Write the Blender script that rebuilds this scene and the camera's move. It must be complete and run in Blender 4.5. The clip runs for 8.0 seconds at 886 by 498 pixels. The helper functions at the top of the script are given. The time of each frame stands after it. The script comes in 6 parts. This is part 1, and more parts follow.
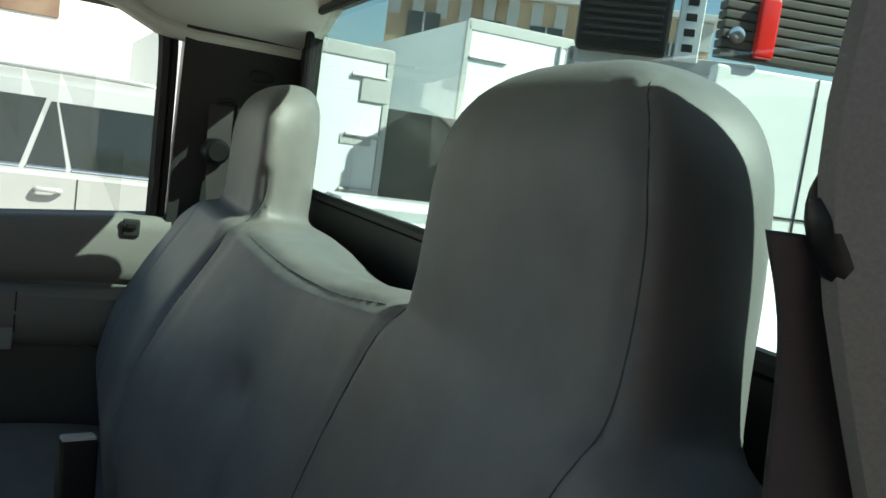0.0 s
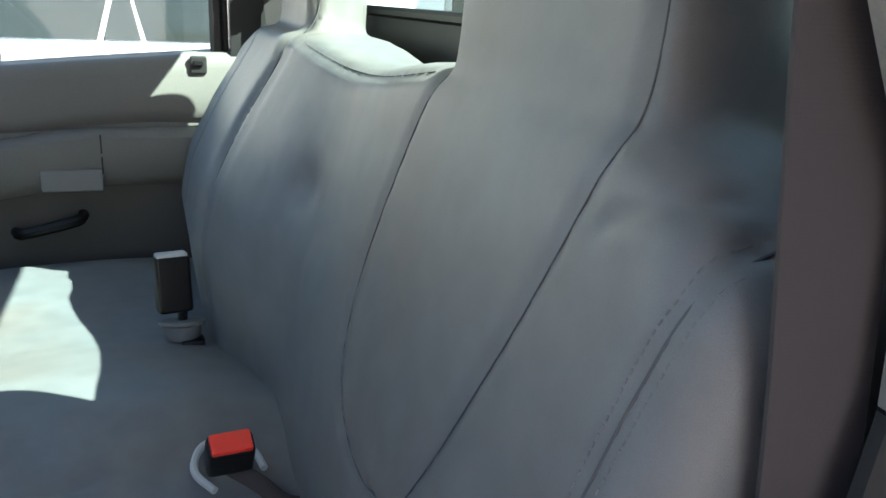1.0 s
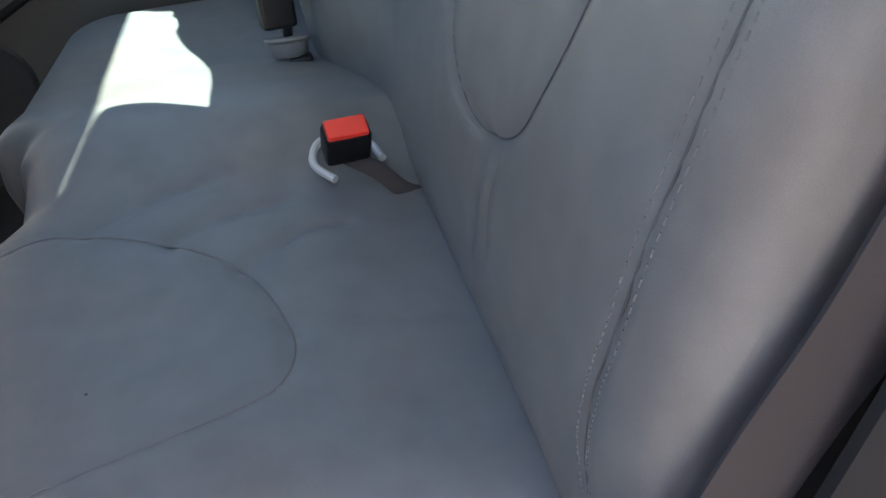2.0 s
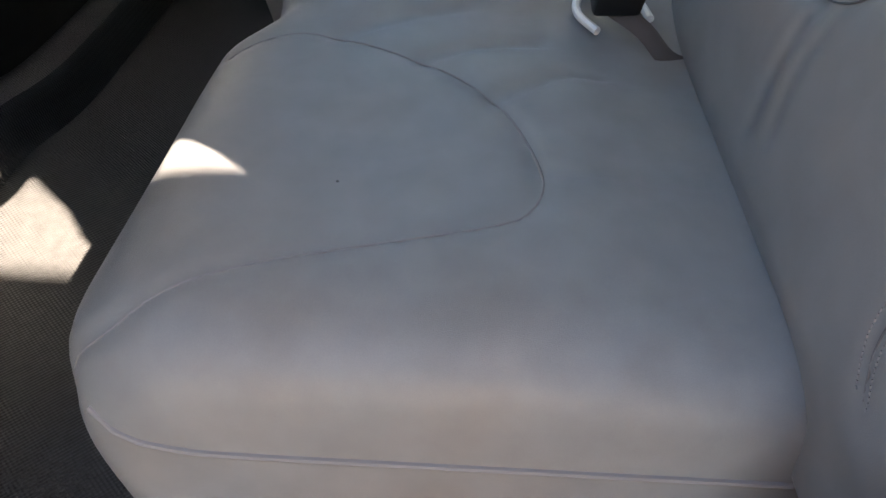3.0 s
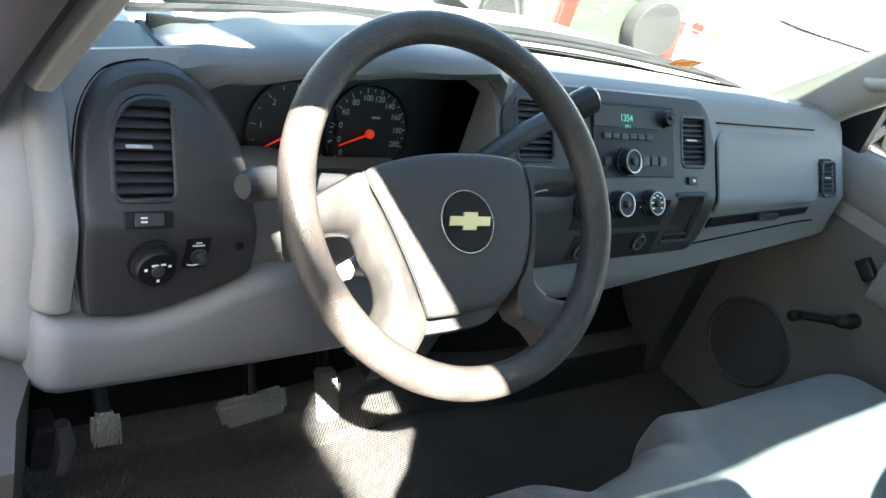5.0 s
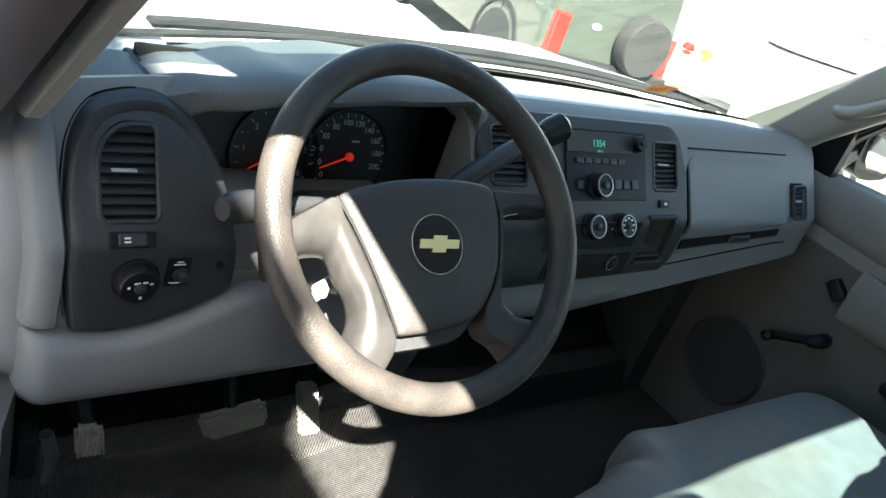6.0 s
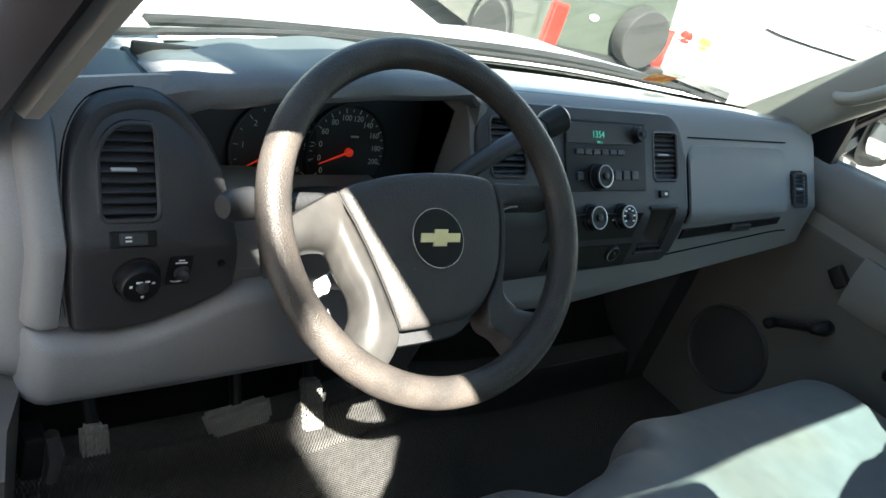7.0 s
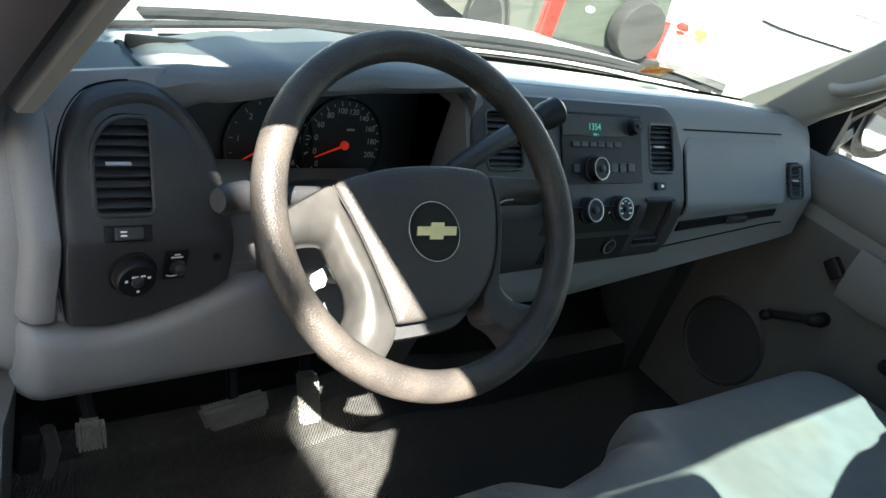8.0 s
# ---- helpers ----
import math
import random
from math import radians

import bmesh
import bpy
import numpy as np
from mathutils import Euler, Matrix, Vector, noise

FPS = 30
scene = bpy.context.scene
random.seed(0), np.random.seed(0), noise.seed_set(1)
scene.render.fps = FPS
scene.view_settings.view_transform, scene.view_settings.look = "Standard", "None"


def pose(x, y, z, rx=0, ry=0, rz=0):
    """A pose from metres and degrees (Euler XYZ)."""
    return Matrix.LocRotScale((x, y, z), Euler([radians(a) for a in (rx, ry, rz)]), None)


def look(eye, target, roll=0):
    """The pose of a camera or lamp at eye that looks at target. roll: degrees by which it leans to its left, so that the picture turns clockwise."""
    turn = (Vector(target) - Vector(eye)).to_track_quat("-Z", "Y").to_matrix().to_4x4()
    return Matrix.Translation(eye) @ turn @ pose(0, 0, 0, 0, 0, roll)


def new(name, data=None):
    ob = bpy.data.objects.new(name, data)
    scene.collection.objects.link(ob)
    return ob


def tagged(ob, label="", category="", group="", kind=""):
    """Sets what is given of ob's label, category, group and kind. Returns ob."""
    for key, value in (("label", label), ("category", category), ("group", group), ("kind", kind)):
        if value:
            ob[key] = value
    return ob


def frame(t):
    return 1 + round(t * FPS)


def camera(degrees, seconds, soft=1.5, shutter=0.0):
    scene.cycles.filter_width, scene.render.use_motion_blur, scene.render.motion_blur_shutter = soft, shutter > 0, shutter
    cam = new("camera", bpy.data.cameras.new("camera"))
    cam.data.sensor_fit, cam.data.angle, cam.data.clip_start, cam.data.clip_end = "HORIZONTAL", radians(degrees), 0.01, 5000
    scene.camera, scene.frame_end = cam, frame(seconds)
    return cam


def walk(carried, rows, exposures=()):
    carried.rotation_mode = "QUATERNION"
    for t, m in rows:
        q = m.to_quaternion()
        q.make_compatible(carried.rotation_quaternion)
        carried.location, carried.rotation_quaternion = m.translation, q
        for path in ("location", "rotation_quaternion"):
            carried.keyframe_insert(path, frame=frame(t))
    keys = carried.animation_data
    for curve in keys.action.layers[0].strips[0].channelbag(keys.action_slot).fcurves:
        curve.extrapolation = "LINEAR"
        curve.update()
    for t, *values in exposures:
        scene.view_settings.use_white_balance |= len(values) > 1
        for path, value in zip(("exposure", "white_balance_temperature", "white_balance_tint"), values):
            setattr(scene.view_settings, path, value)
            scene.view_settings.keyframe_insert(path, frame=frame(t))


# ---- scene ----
cam = camera(57.0, 8.0)
PATH = [
    (0, (-0.921, 0.225, 0.961), (0.882, -0.611, 0.739), 8.0),
    (0.5, (-0.947, 0.215, 0.926), (0.85, -0.582, 0.556), 4.7),
    (1, (-0.947, 0.197, 0.883), (0.854, -0.448, 0.302), 2.6),
    (1.5, (-0.952, 0.206, 0.823), (0.792, -0.355, 0.018), 0.8),
    (2, (-0.939, 0.198, 0.752), (0.736, -0.117, -0.295), -4.4),
    (2.2, (-0.924, 0.223, 0.714), (0.742, -0.086, -0.349), -2.8),
    (3.3, (-0.941, 0.289, 0.708), (0.582, 0.5, -0.571), 5.4),
    (3.5, (-0.919, 0.292, 0.749), (0.614, 0.621, -0.492), 8.8),
    (4, (-0.89, 0.236, 0.837), (0.536, 1.045, -0.308), 11.0),
    (4.5, (-0.876, 0.172, 0.945), (0.432, 1.288, -0.075), 14.5),
    (5, (-0.883, 0.107, 1.038), (0.362, 1.367, 0.109), 20.7),
    (5.2, (-0.889, 0.085, 1.057), (0.372, 1.37, 0.187), 22.1),
    (6.5, (-0.889, 0.074, 1.07), (0.368, 1.335, 0.159), 20.7),
    (7, (-0.889, 0.075, 1.069), (0.368, 1.338, 0.16), 20.4),
    (7.5, (-0.888, 0.077, 1.068), (0.37, 1.332, 0.151), 20.4),
    (8, (-0.888, 0.076, 1.069), (0.374, 1.324, 0.148), 20.4),
]
walk(cam, [(t, look(eye, target, roll)) for t, eye, target, roll in PATH],
     [(0.0, 2.3, 6650, -2), (0.5, 2.8, 6500, 1), (1.0, 3.95, 6550, 5), (1.5, 4.4, 6700, 7), (2.2, 4.5, 7000, 10), (3.3, 4.85, 7500, 11), (4.0, 4.9, 7100, 9), (4.5, 5.07, 6600, 5), (5.0, 4.77, 6500, 2), (5.2, 4.47, 6500, 1), (6.4, 3.94, 6500, 0), (8.0, 3.84, 6500, 0)])

# ---- daylight ----
SUN = Vector((-0.65, -0.782, 1.0)).normalized()
world = bpy.data.worlds.new("sky")
scene.world = world
world.use_nodes = True
wn = world.node_tree
sky = wn.nodes.new("ShaderNodeTexSky")
sky.sky_type = "NISHITA"
sky.sun_disc = False
sky.sun_elevation = math.asin(SUN.z)
sky.sun_rotation = math.atan2(SUN.x, SUN.y)
wn.links.new(sky.outputs[0], wn.nodes["Background"].inputs[0])
wn.nodes["Background"].inputs[1].default_value = 0.054
sun = new("sun", bpy.data.lights.new("sun", "SUN"))
sun.data.energy = 5.0
sun.data.angle = radians(0.5)
sun.data.color = (1.0, 0.91, 0.84)
sun.matrix_world = look(SUN * 10, (0, 0, 0))


# ---- materials ----
def material(name, color, rough=0.6, metal=0.0, var=0.15, grain=400.0, bump=0.1, blotch=6.0, coat=0.0, spec=0.5):
    """A plain surface with blotches at large scale and grain at small scale."""
    m = bpy.data.materials.new(name)
    m.use_nodes = True
    n, l = m.node_tree.nodes, m.node_tree.links
    b = n["Principled BSDF"]
    b.inputs["Roughness"].default_value, b.inputs["Metallic"].default_value = rough, metal
    b.inputs["Coat Weight"].default_value = coat
    b.inputs["Specular IOR Level"].default_value = spec
    tc = n.new("ShaderNodeTexCoord")
    big, small = n.new("ShaderNodeTexNoise"), n.new("ShaderNodeTexNoise")
    big.inputs["Scale"].default_value, big.inputs["Detail"].default_value = blotch, 5
    small.inputs["Scale"].default_value, small.inputs["Detail"].default_value = grain, 2
    l.new(tc.outputs["Object"], big.inputs[0]), l.new(tc.outputs["Object"], small.inputs[0])
    ramp = n.new("ShaderNodeMapRange")
    ramp.inputs[3].default_value, ramp.inputs[4].default_value = 1 - var, 1 + var
    l.new(big.outputs[0], ramp.inputs[0])
    mix = n.new("ShaderNodeVectorMath")
    mix.operation = "SCALE"
    mix.inputs[0].default_value = color
    l.new(ramp.outputs[0], mix.inputs["Scale"])
    l.new(mix.outputs[0], b.inputs["Base Color"])
    if bump:
        bp = n.new("ShaderNodeBump")
        bp.inputs["Strength"].default_value, bp.inputs["Distance"].default_value = bump, 0.001
        l.new(small.outputs[0], bp.inputs["Height"])
        l.new(bp.outputs[0], b.inputs["Normal"])
    return m


def weave_bump(m, scale, strength, distance=0.0006, axes=(0, 1)):
    """Adds a woven or dotted relief made of two crossed waves."""
    n, l = m.node_tree.nodes, m.node_tree.links
    tc = n.new("ShaderNodeTexCoord")
    sep = n.new("ShaderNodeSeparateXYZ")
    l.new(tc.outputs["Object"], sep.inputs[0])
    waves = []
    for a in axes:
        k = n.new("ShaderNodeMath")
        k.operation = "MULTIPLY"
        k.inputs[1].default_value = scale
        l.new(sep.outputs[a], k.inputs[0])
        w = n.new("ShaderNodeMath")
        w.operation = "SINE"
        l.new(k.outputs[0], w.inputs[0])
        waves.append(w)
    mul = n.new("ShaderNodeMath")
    mul.operation = "MULTIPLY"
    l.new(waves[0].outputs[0], mul.inputs[0]), l.new(waves[1].outputs[0], mul.inputs[1])
    bp = n.new("ShaderNodeBump")
    bp.inputs["Strength"].default_value, bp.inputs["Distance"].default_value = strength, distance
    l.new(mul.outputs[0], bp.inputs["Height"])
    b = n["Principled BSDF"]
    old = b.inputs["Normal"].links
    if old:
        l.new(old[0].from_socket, bp.inputs["Normal"])
    l.new(bp.outputs[0], b.inputs["Normal"])
    return m


def two_tone(m, other, scale, low=0.42, high=0.62):
    """Mixes a second colour into a material in wide, soft, dirty patches."""
    n, l = m.node_tree.nodes, m.node_tree.links
    b = n["Principled BSDF"]
    old = b.inputs["Base Color"].links[0].from_socket
    tc, noise, ramp, mix = n.new("ShaderNodeTexCoord"), n.new("ShaderNodeTexNoise"), n.new("ShaderNodeMapRange"), n.new("ShaderNodeMix")
    noise.inputs["Scale"].default_value, noise.inputs["Detail"].default_value = scale, 3
    ramp.inputs[1].default_value, ramp.inputs[2].default_value = low, high
    mix.data_type = "RGBA"
    l.new(tc.outputs["Object"], noise.inputs[0]), l.new(noise.outputs[0], ramp.inputs[0])
    l.new(ramp.outputs[0], mix.inputs[0]), l.new(old, mix.inputs[6])
    mix.inputs[7].default_value = (*other, 1)
    l.new(mix.outputs[2], b.inputs["Base Color"])
    return m


def fleck(m, scale, amount, stretch=(1, 1, 1)):
    """Speckles a material's colour at thread or grain size."""
    n, l = m.node_tree.nodes, m.node_tree.links
    b = n["Principled BSDF"]
    old = b.inputs["Base Color"].links[0].from_socket
    tc, place, noise, ramp, mul = n.new("ShaderNodeTexCoord"), n.new("ShaderNodeMapping"), n.new("ShaderNodeTexNoise"), n.new("ShaderNodeMapRange"), n.new("ShaderNodeVectorMath")
    place.inputs["Scale"].default_value = stretch
    noise.inputs["Scale"].default_value, noise.inputs["Detail"].default_value = scale, 4
    ramp.inputs[1].default_value, ramp.inputs[2].default_value = 0.3, 0.7
    ramp.inputs[3].default_value, ramp.inputs[4].default_value = 1 - amount, 1 + amount
    mul.operation = "SCALE"
    l.new(tc.outputs["Object"], place.inputs[0]), l.new(place.outputs[0], noise.inputs[0]), l.new(noise.outputs[0], ramp.inputs[0])
    l.new(old, mul.inputs[0]), l.new(ramp.outputs[0], mul.inputs["Scale"])
    l.new(mul.outputs[0], b.inputs["Base Color"])
    return m


def glass(name, color=(1, 1, 1), tint=0.0):
    m = bpy.data.materials.new(name)
    m.use_nodes = True
    n, l = m.node_tree.nodes, m.node_tree.links
    n.remove(n["Principled BSDF"])
    clear, gloss, mix, face, power = (n.new("ShaderNode" + k) for k in ("BsdfTransparent", "BsdfGlossy", "MixShader", "LayerWeight", "Math"))
    clear.inputs[0].default_value = (*(c * (1 - tint) for c in color), 1)
    gloss.inputs["Roughness"].default_value = 0.01
    face.inputs[0].default_value = 0.5
    power.operation = "POWER"
    power.inputs[1].default_value = 4.0
    l.new(face.outputs["Facing"], power.inputs[0])
    scale = n.new("ShaderNodeMath")
    scale.operation = "MULTIPLY_ADD"
    scale.inputs[1].default_value, scale.inputs[2].default_value = 0.5, 0.035
    l.new(power.outputs[0], scale.inputs[0])
    l.new(scale.outputs[0], mix.inputs[0]), l.new(clear.outputs[0], mix.inputs[1]), l.new(gloss.outputs[0], mix.inputs[2])
    l.new(mix.outputs[0], n["Material Output"].inputs[0])
    return m


def glow(name, color, strength):
    m = bpy.data.materials.new(name)
    m.use_nodes = True
    b = m.node_tree.nodes["Principled BSDF"]
    b.inputs["Base Color"].default_value = (*color, 1)
    b.inputs["Emission Color"].default_value = (*color, 1)
    b.inputs["Emission Strength"].default_value = strength
    return m


FABRIC = two_tone(material("seat_cloth", (0.126, 0.136, 0.145), 0.47, var=0.14, grain=1900, bump=0.28, blotch=5, spec=0.36), (0.130, 0.122, 0.116), 2.6)
FABRIC.node_tree.nodes["Principled BSDF"].inputs["Sheen Weight"].default_value = 0.03
fleck(FABRIC, 1300, 0.09, (1, 1.6, 1.6))
fleck(FABRIC, 26, 0.09)
SEAM = material("seam_thread", (0.060, 0.063, 0.067), 0.8, var=0.1)
THREAD = material("pale_thread", (0.125, 0.122, 0.126), 0.8, var=0.1)
GREY = material("grey_plastic", (0.165, 0.167, 0.170), 0.55, var=0.07, grain=700, bump=0.22, blotch=4, spec=0.35)
DOORGREY = material("door_grey_plastic", (0.150, 0.145, 0.137), 0.6, var=0.08, grain=700, bump=0.2, blotch=4, spec=0.3)
GLOSSTOP = material("polished_dash_top", (0.090, 0.093, 0.097), 0.30, var=0.08, grain=700, bump=0.12, blotch=4, coat=0.25, spec=0.7)
CHAR = material("charcoal_plastic", (0.030, 0.030, 0.0322), 0.44, var=0.12, grain=700, bump=0.15, blotch=5, spec=0.36)
DASHTOP = material("dash_top_plastic", (0.105, 0.108, 0.112), 0.50, var=0.08, grain=700, bump=0.25, blotch=4, spec=0.4)
BLACK = material("black_plastic", (0.008, 0.008, 0.009), 0.42, var=0.2, grain=500, bump=0.05, spec=0.2)
# Near-black colour that stands in for shade in gaps, ducts and the footwell's end.
VOID = material("cavity_shade_black", (0.006, 0.006, 0.006), 0.9, var=0.2, spec=0.05)
WHEEL = two_tone(material("worn_wheel_vinyl", (0.034, 0.030, 0.028), 0.40, var=0.25, grain=600, bump=0.7, blotch=25, spec=0.28), (0.054, 0.046, 0.041), 18)
SPOKE = two_tone(material("worn_spoke_vinyl", (0.020, 0.0195, 0.0195), 0.34, var=0.3, grain=500, bump=0.08, blotch=30, spec=0.4), (0.046, 0.042, 0.039), 14, 0.3, 0.8)
PAD_VINYL = material("hub_pad_vinyl", (0.046, 0.042, 0.041), 0.46, var=0.08, grain=450, bump=0.8, blotch=8, spec=0.25)
CARPET = material("black_toe_carpet", (0.010, 0.010, 0.010), 0.95, var=0.3, grain=500, bump=0.6, blotch=10, spec=0.05)


def dusty(m, dust, x0, x1):
    """Dust trodden over one side of a floor, fading out unevenly between two places across it."""
    n, l = m.node_tree.nodes, m.node_tree.links
    b = n["Principled BSDF"]
    old = b.inputs["Base Color"].links[0].from_socket
    tc, sep, noise, off, ramp, mix = n.new("ShaderNodeTexCoord"), n.new("ShaderNodeSeparateXYZ"), n.new("ShaderNodeTexNoise"), n.new("ShaderNodeMath"), n.new("ShaderNodeMapRange"), n.new("ShaderNodeMix")
    noise.inputs["Scale"].default_value, noise.inputs["Detail"].default_value = 9, 4
    off.operation, off.inputs[2].default_value = "MULTIPLY_ADD", -0.09
    off.inputs[1].default_value = 0.18
    l.new(tc.outputs["Object"], sep.inputs[0]), l.new(tc.outputs["Object"], noise.inputs[0])
    l.new(noise.outputs[0], off.inputs[0])
    add = n.new("ShaderNodeMath")
    l.new(sep.outputs[0], add.inputs[0]), l.new(off.outputs[0], add.inputs[1])
    ramp.interpolation_type = "SMOOTHSTEP"
    ramp.inputs[1].default_value, ramp.inputs[2].default_value = x0, x1
    ramp.inputs[3].default_value, ramp.inputs[4].default_value = 1.0, 0.0
    l.new(add.outputs[0], ramp.inputs[0])
    mix.data_type = "RGBA"
    l.new(ramp.outputs[0], mix.inputs[0]), l.new(old, mix.inputs[6])
    mix.inputs[7].default_value = (*dust, 1)
    l.new(mix.outputs[2], b.inputs["Base Color"])
    return m


RUBBER = dusty(weave_bump(material("rubber_mat", (0.009, 0.0094, 0.0108), 0.40, var=0.3, grain=300, bump=0.1, blotch=7, spec=0.36), 1050, 0.6, 0.0018), (0.0295, 0.0285, 0.0275), -0.10, 0.12)
PEDAL = weave_bump(material("pedal_rubber", (0.25, 0.245, 0.23), 0.75, var=0.35, grain=300, bump=0.3, blotch=30, spec=0.2), 900, 0.8, 0.002, axes=(0, 0))
fleck(GREY, 700, 0.09)
fleck(DASHTOP, 600, 0.12)
fleck(DOORGREY, 600, 0.09)
fleck(CHAR, 600, 0.2)
fleck(WHEEL, 520, 0.12)
fleck(SPOKE, 70, 0.14, (1, 1, 0.3))
fleck(RUBBER, 90, 0.3)
GRILLE = material("grille_plastic", (0.075, 0.07, 0.065), 0.6, var=0.15, grain=300, bump=0.5, spec=0.2)
HEADLINER = material("headliner_cloth", (0.62, 0.60, 0.54), 0.9, var=0.05, grain=600, bump=0.3)
PILLAR = material("pillar_trim", (0.25, 0.238, 0.215), 0.6, var=0.06, grain=700, bump=0.15)
BELT = weave_bump(material("belt_webbing", (0.050, 0.045, 0.047), 0.75, var=0.15, grain=900, bump=0.2, spec=0.15), 1800, 0.12, 0.0004, axes=(2, 2))
RED = material("red_button", (0.72, 0.035, 0.025), 0.35, var=0.1, bump=0.05)
PALE = material("pale_grey_plastic", (0.42, 0.42, 0.42), 0.45, var=0.1, bump=0.05)
RINGMETAL = material("satin_ring", (0.42, 0.42, 0.43), 0.35, 1.0, var=0.05, bump=0.0)
CHROME = material("chrome", (0.75, 0.75, 0.76), 0.15, 1.0, var=0.03, bump=0.0)
BRASS = material("gold_emblem", (0.70, 0.62, 0.36), 0.35, 0.6, var=0.08, bump=0.05)
STICKER = two_tone(material("orange_sticker", (0.62, 0.22, 0.05), 0.5, var=0.1, bump=0.0), (0.75, 0.62, 0.30), 60)
COWL = material("weathered_cowl_plastic", (0.075, 0.080, 0.078), 0.7, var=0.25, grain=300, bump=0.4, blotch=8, spec=0.3)
WHITEPAINT = material("white_car_paint", (0.78, 0.79, 0.80), 0.25, var=0.03, bump=0.0, coat=0.6)
SILVER = material("silver_car_paint", (0.36, 0.37, 0.38), 0.3, 0.3, var=0.04, bump=0.0, coat=0.6)
GREENPAINT = material("dark_green_car_paint", (0.050, 0.058, 0.048), 0.25, var=0.08, bump=0.0, coat=0.8)
WHITEBOX = material("white_box_panel", (0.74, 0.76, 0.77), 0.4, var=0.08, grain=60, bump=0.1, blotch=2)
TRIMDARK = material("dark_trim", (0.02, 0.02, 0.021), 0.5, var=0.2, bump=0.1, spec=0.25)
TYRE = material("tyre_rubber", (0.02, 0.02, 0.02), 0.8, var=0.2, bump=0.2)
CONCRETE = material("yard_concrete", (0.32, 0.30, 0.28), 0.85, var=0.2, grain=40, bump=0.4, blotch=0.6)
GLASS = glass("clear_glass", (0.64, 0.69, 0.665))
REARGLASS = glass("rear_glass", (0.61, 0.70, 0.685))
TAILRED = material("red_lamp_lens", (0.65, 0.02, 0.015), 0.2, var=0.1, bump=0.0, coat=0.5)
MARK = material("white_print", (0.75, 0.75, 0.72), 0.6, var=0.02, bump=0.0)


# ---- mesh helpers ----
def part(name, bm, mat, parent=None, label="", smooth=True, kind=""):
    """Links a bmesh as one mesh object, under a thing or part if one is given."""
    me = bpy.data.meshes.new(name)
    bmesh.ops.recalc_face_normals(bm, faces=bm.faces)
    bm.to_mesh(me)
    bm.free()
    me.materials.append(mat)
    if smooth:
        for p in me.polygons:
            p.use_smooth = True
    ob = new(name, me)
    if parent:
        ob.parent = parent
    if smooth:
        edge = ob.modifiers.new("weighted", "WEIGHTED_NORMAL")
        edge.keep_sharp = True
        me.set_sharp_from_angle(angle=radians(40))
    return tagged(ob, label, kind=kind)


def thing(name, label, category, group="", kind="", at=(0, 0, 0)):
    ob = new(name)
    ob.empty_display_size = 0.05
    ob.location = at
    return tagged(ob, label, category, group, kind)


def add_box(bm, centre, size, bevel=0.0, m=None, segs=2):
    """A box with rounded edges."""
    got = bmesh.ops.create_cube(bm, size=1.0)
    vs = got["verts"]
    for v in vs:
        v.co = Vector((v.co.x * size[0], v.co.y * size[1], v.co.z * size[2]))
    if bevel:
        es = list({e for v in vs for e in v.link_edges})
        out = bmesh.ops.bevel(bm, geom=es, offset=bevel, segments=segs, affect="EDGES", profile=0.5)
        vs = list({v for f in out["faces"] for v in f.verts} | {v for v in vs if v.is_valid})
    mat = (m if m else Matrix.Identity(4))
    mat = Matrix.Translation(centre) @ mat
    bmesh.ops.transform(bm, matrix=mat, verts=vs)
    return vs


def box(centre, size, bevel=0.0, m=None, segs=2):
    bm = bmesh.new()
    add_box(bm, centre, size, bevel, m, segs)
    return bm


def loft(rings, closed=True, caps=True, bm=None):
    """A skin over rings of points, each with as many points."""
    bm = bm or bmesh.new()
    vs = [[bm.verts.new(p) for p in r] for r in rings]
    n = len(vs[0])
    for a, b in zip(vs, vs[1:]):
        for i in range(n if closed else n - 1):
            bm.faces.new((a[i], a[(i + 1) % n], b[(i + 1) % n], b[i]))
    if caps and closed:
        bm.faces.new(list(reversed(vs[0])))
        bm.faces.new(vs[-1])
    return bm


def tube(points, radius, n=10, bm=None, closed=False, flat=1.0):
    """A round bar along points; radius may be a list."""
    bm = bm or bmesh.new()
    pts = [Vector(p) for p in points]
    rings, side = [], None
    for i, p in enumerate(pts):
        a = pts[i - 1] if i or closed else p
        b = pts[(i + 1) % len(pts)] if i + 1 < len(pts) or closed else p
        d = (b - a).normalized()
        if side is None:
            side = d.orthogonal().normalized()
        side = (side - d * side.dot(d)).normalized()
        up = d.cross(side)
        r = radius[i] if isinstance(radius, (list, tuple)) else radius
        rings.append([p + side * r * math.cos(k * 2 * math.pi / n) + up * r * flat * math.sin(k * 2 * math.pi / n) for k in range(n)])
    if closed:
        rings.append(rings[0])
        loft(rings, caps=False, bm=bm)
        bmesh.ops.remove_doubles(bm, verts=bm.verts, dist=1e-6)
        return bm
    return loft(rings, bm=bm)


def turned(profile, m, n=32, bm=None):
    """A body of revolution about the local z axis; profile is a list of (radius, height)."""
    bm = bm or bmesh.new()
    rings = [[m @ Vector((max(r, 1e-4) * math.cos(k * 2 * math.pi / n), max(r, 1e-4) * math.sin(k * 2 * math.pi / n), h)) for k in range(n)] for r, h in profile]
    return loft(rings, bm=bm)


def smoothstep(a, b, x):
    t = min(1.0, max(0.0, (x - a) / (b - a)))
    return t * t * (3 - 2 * t)


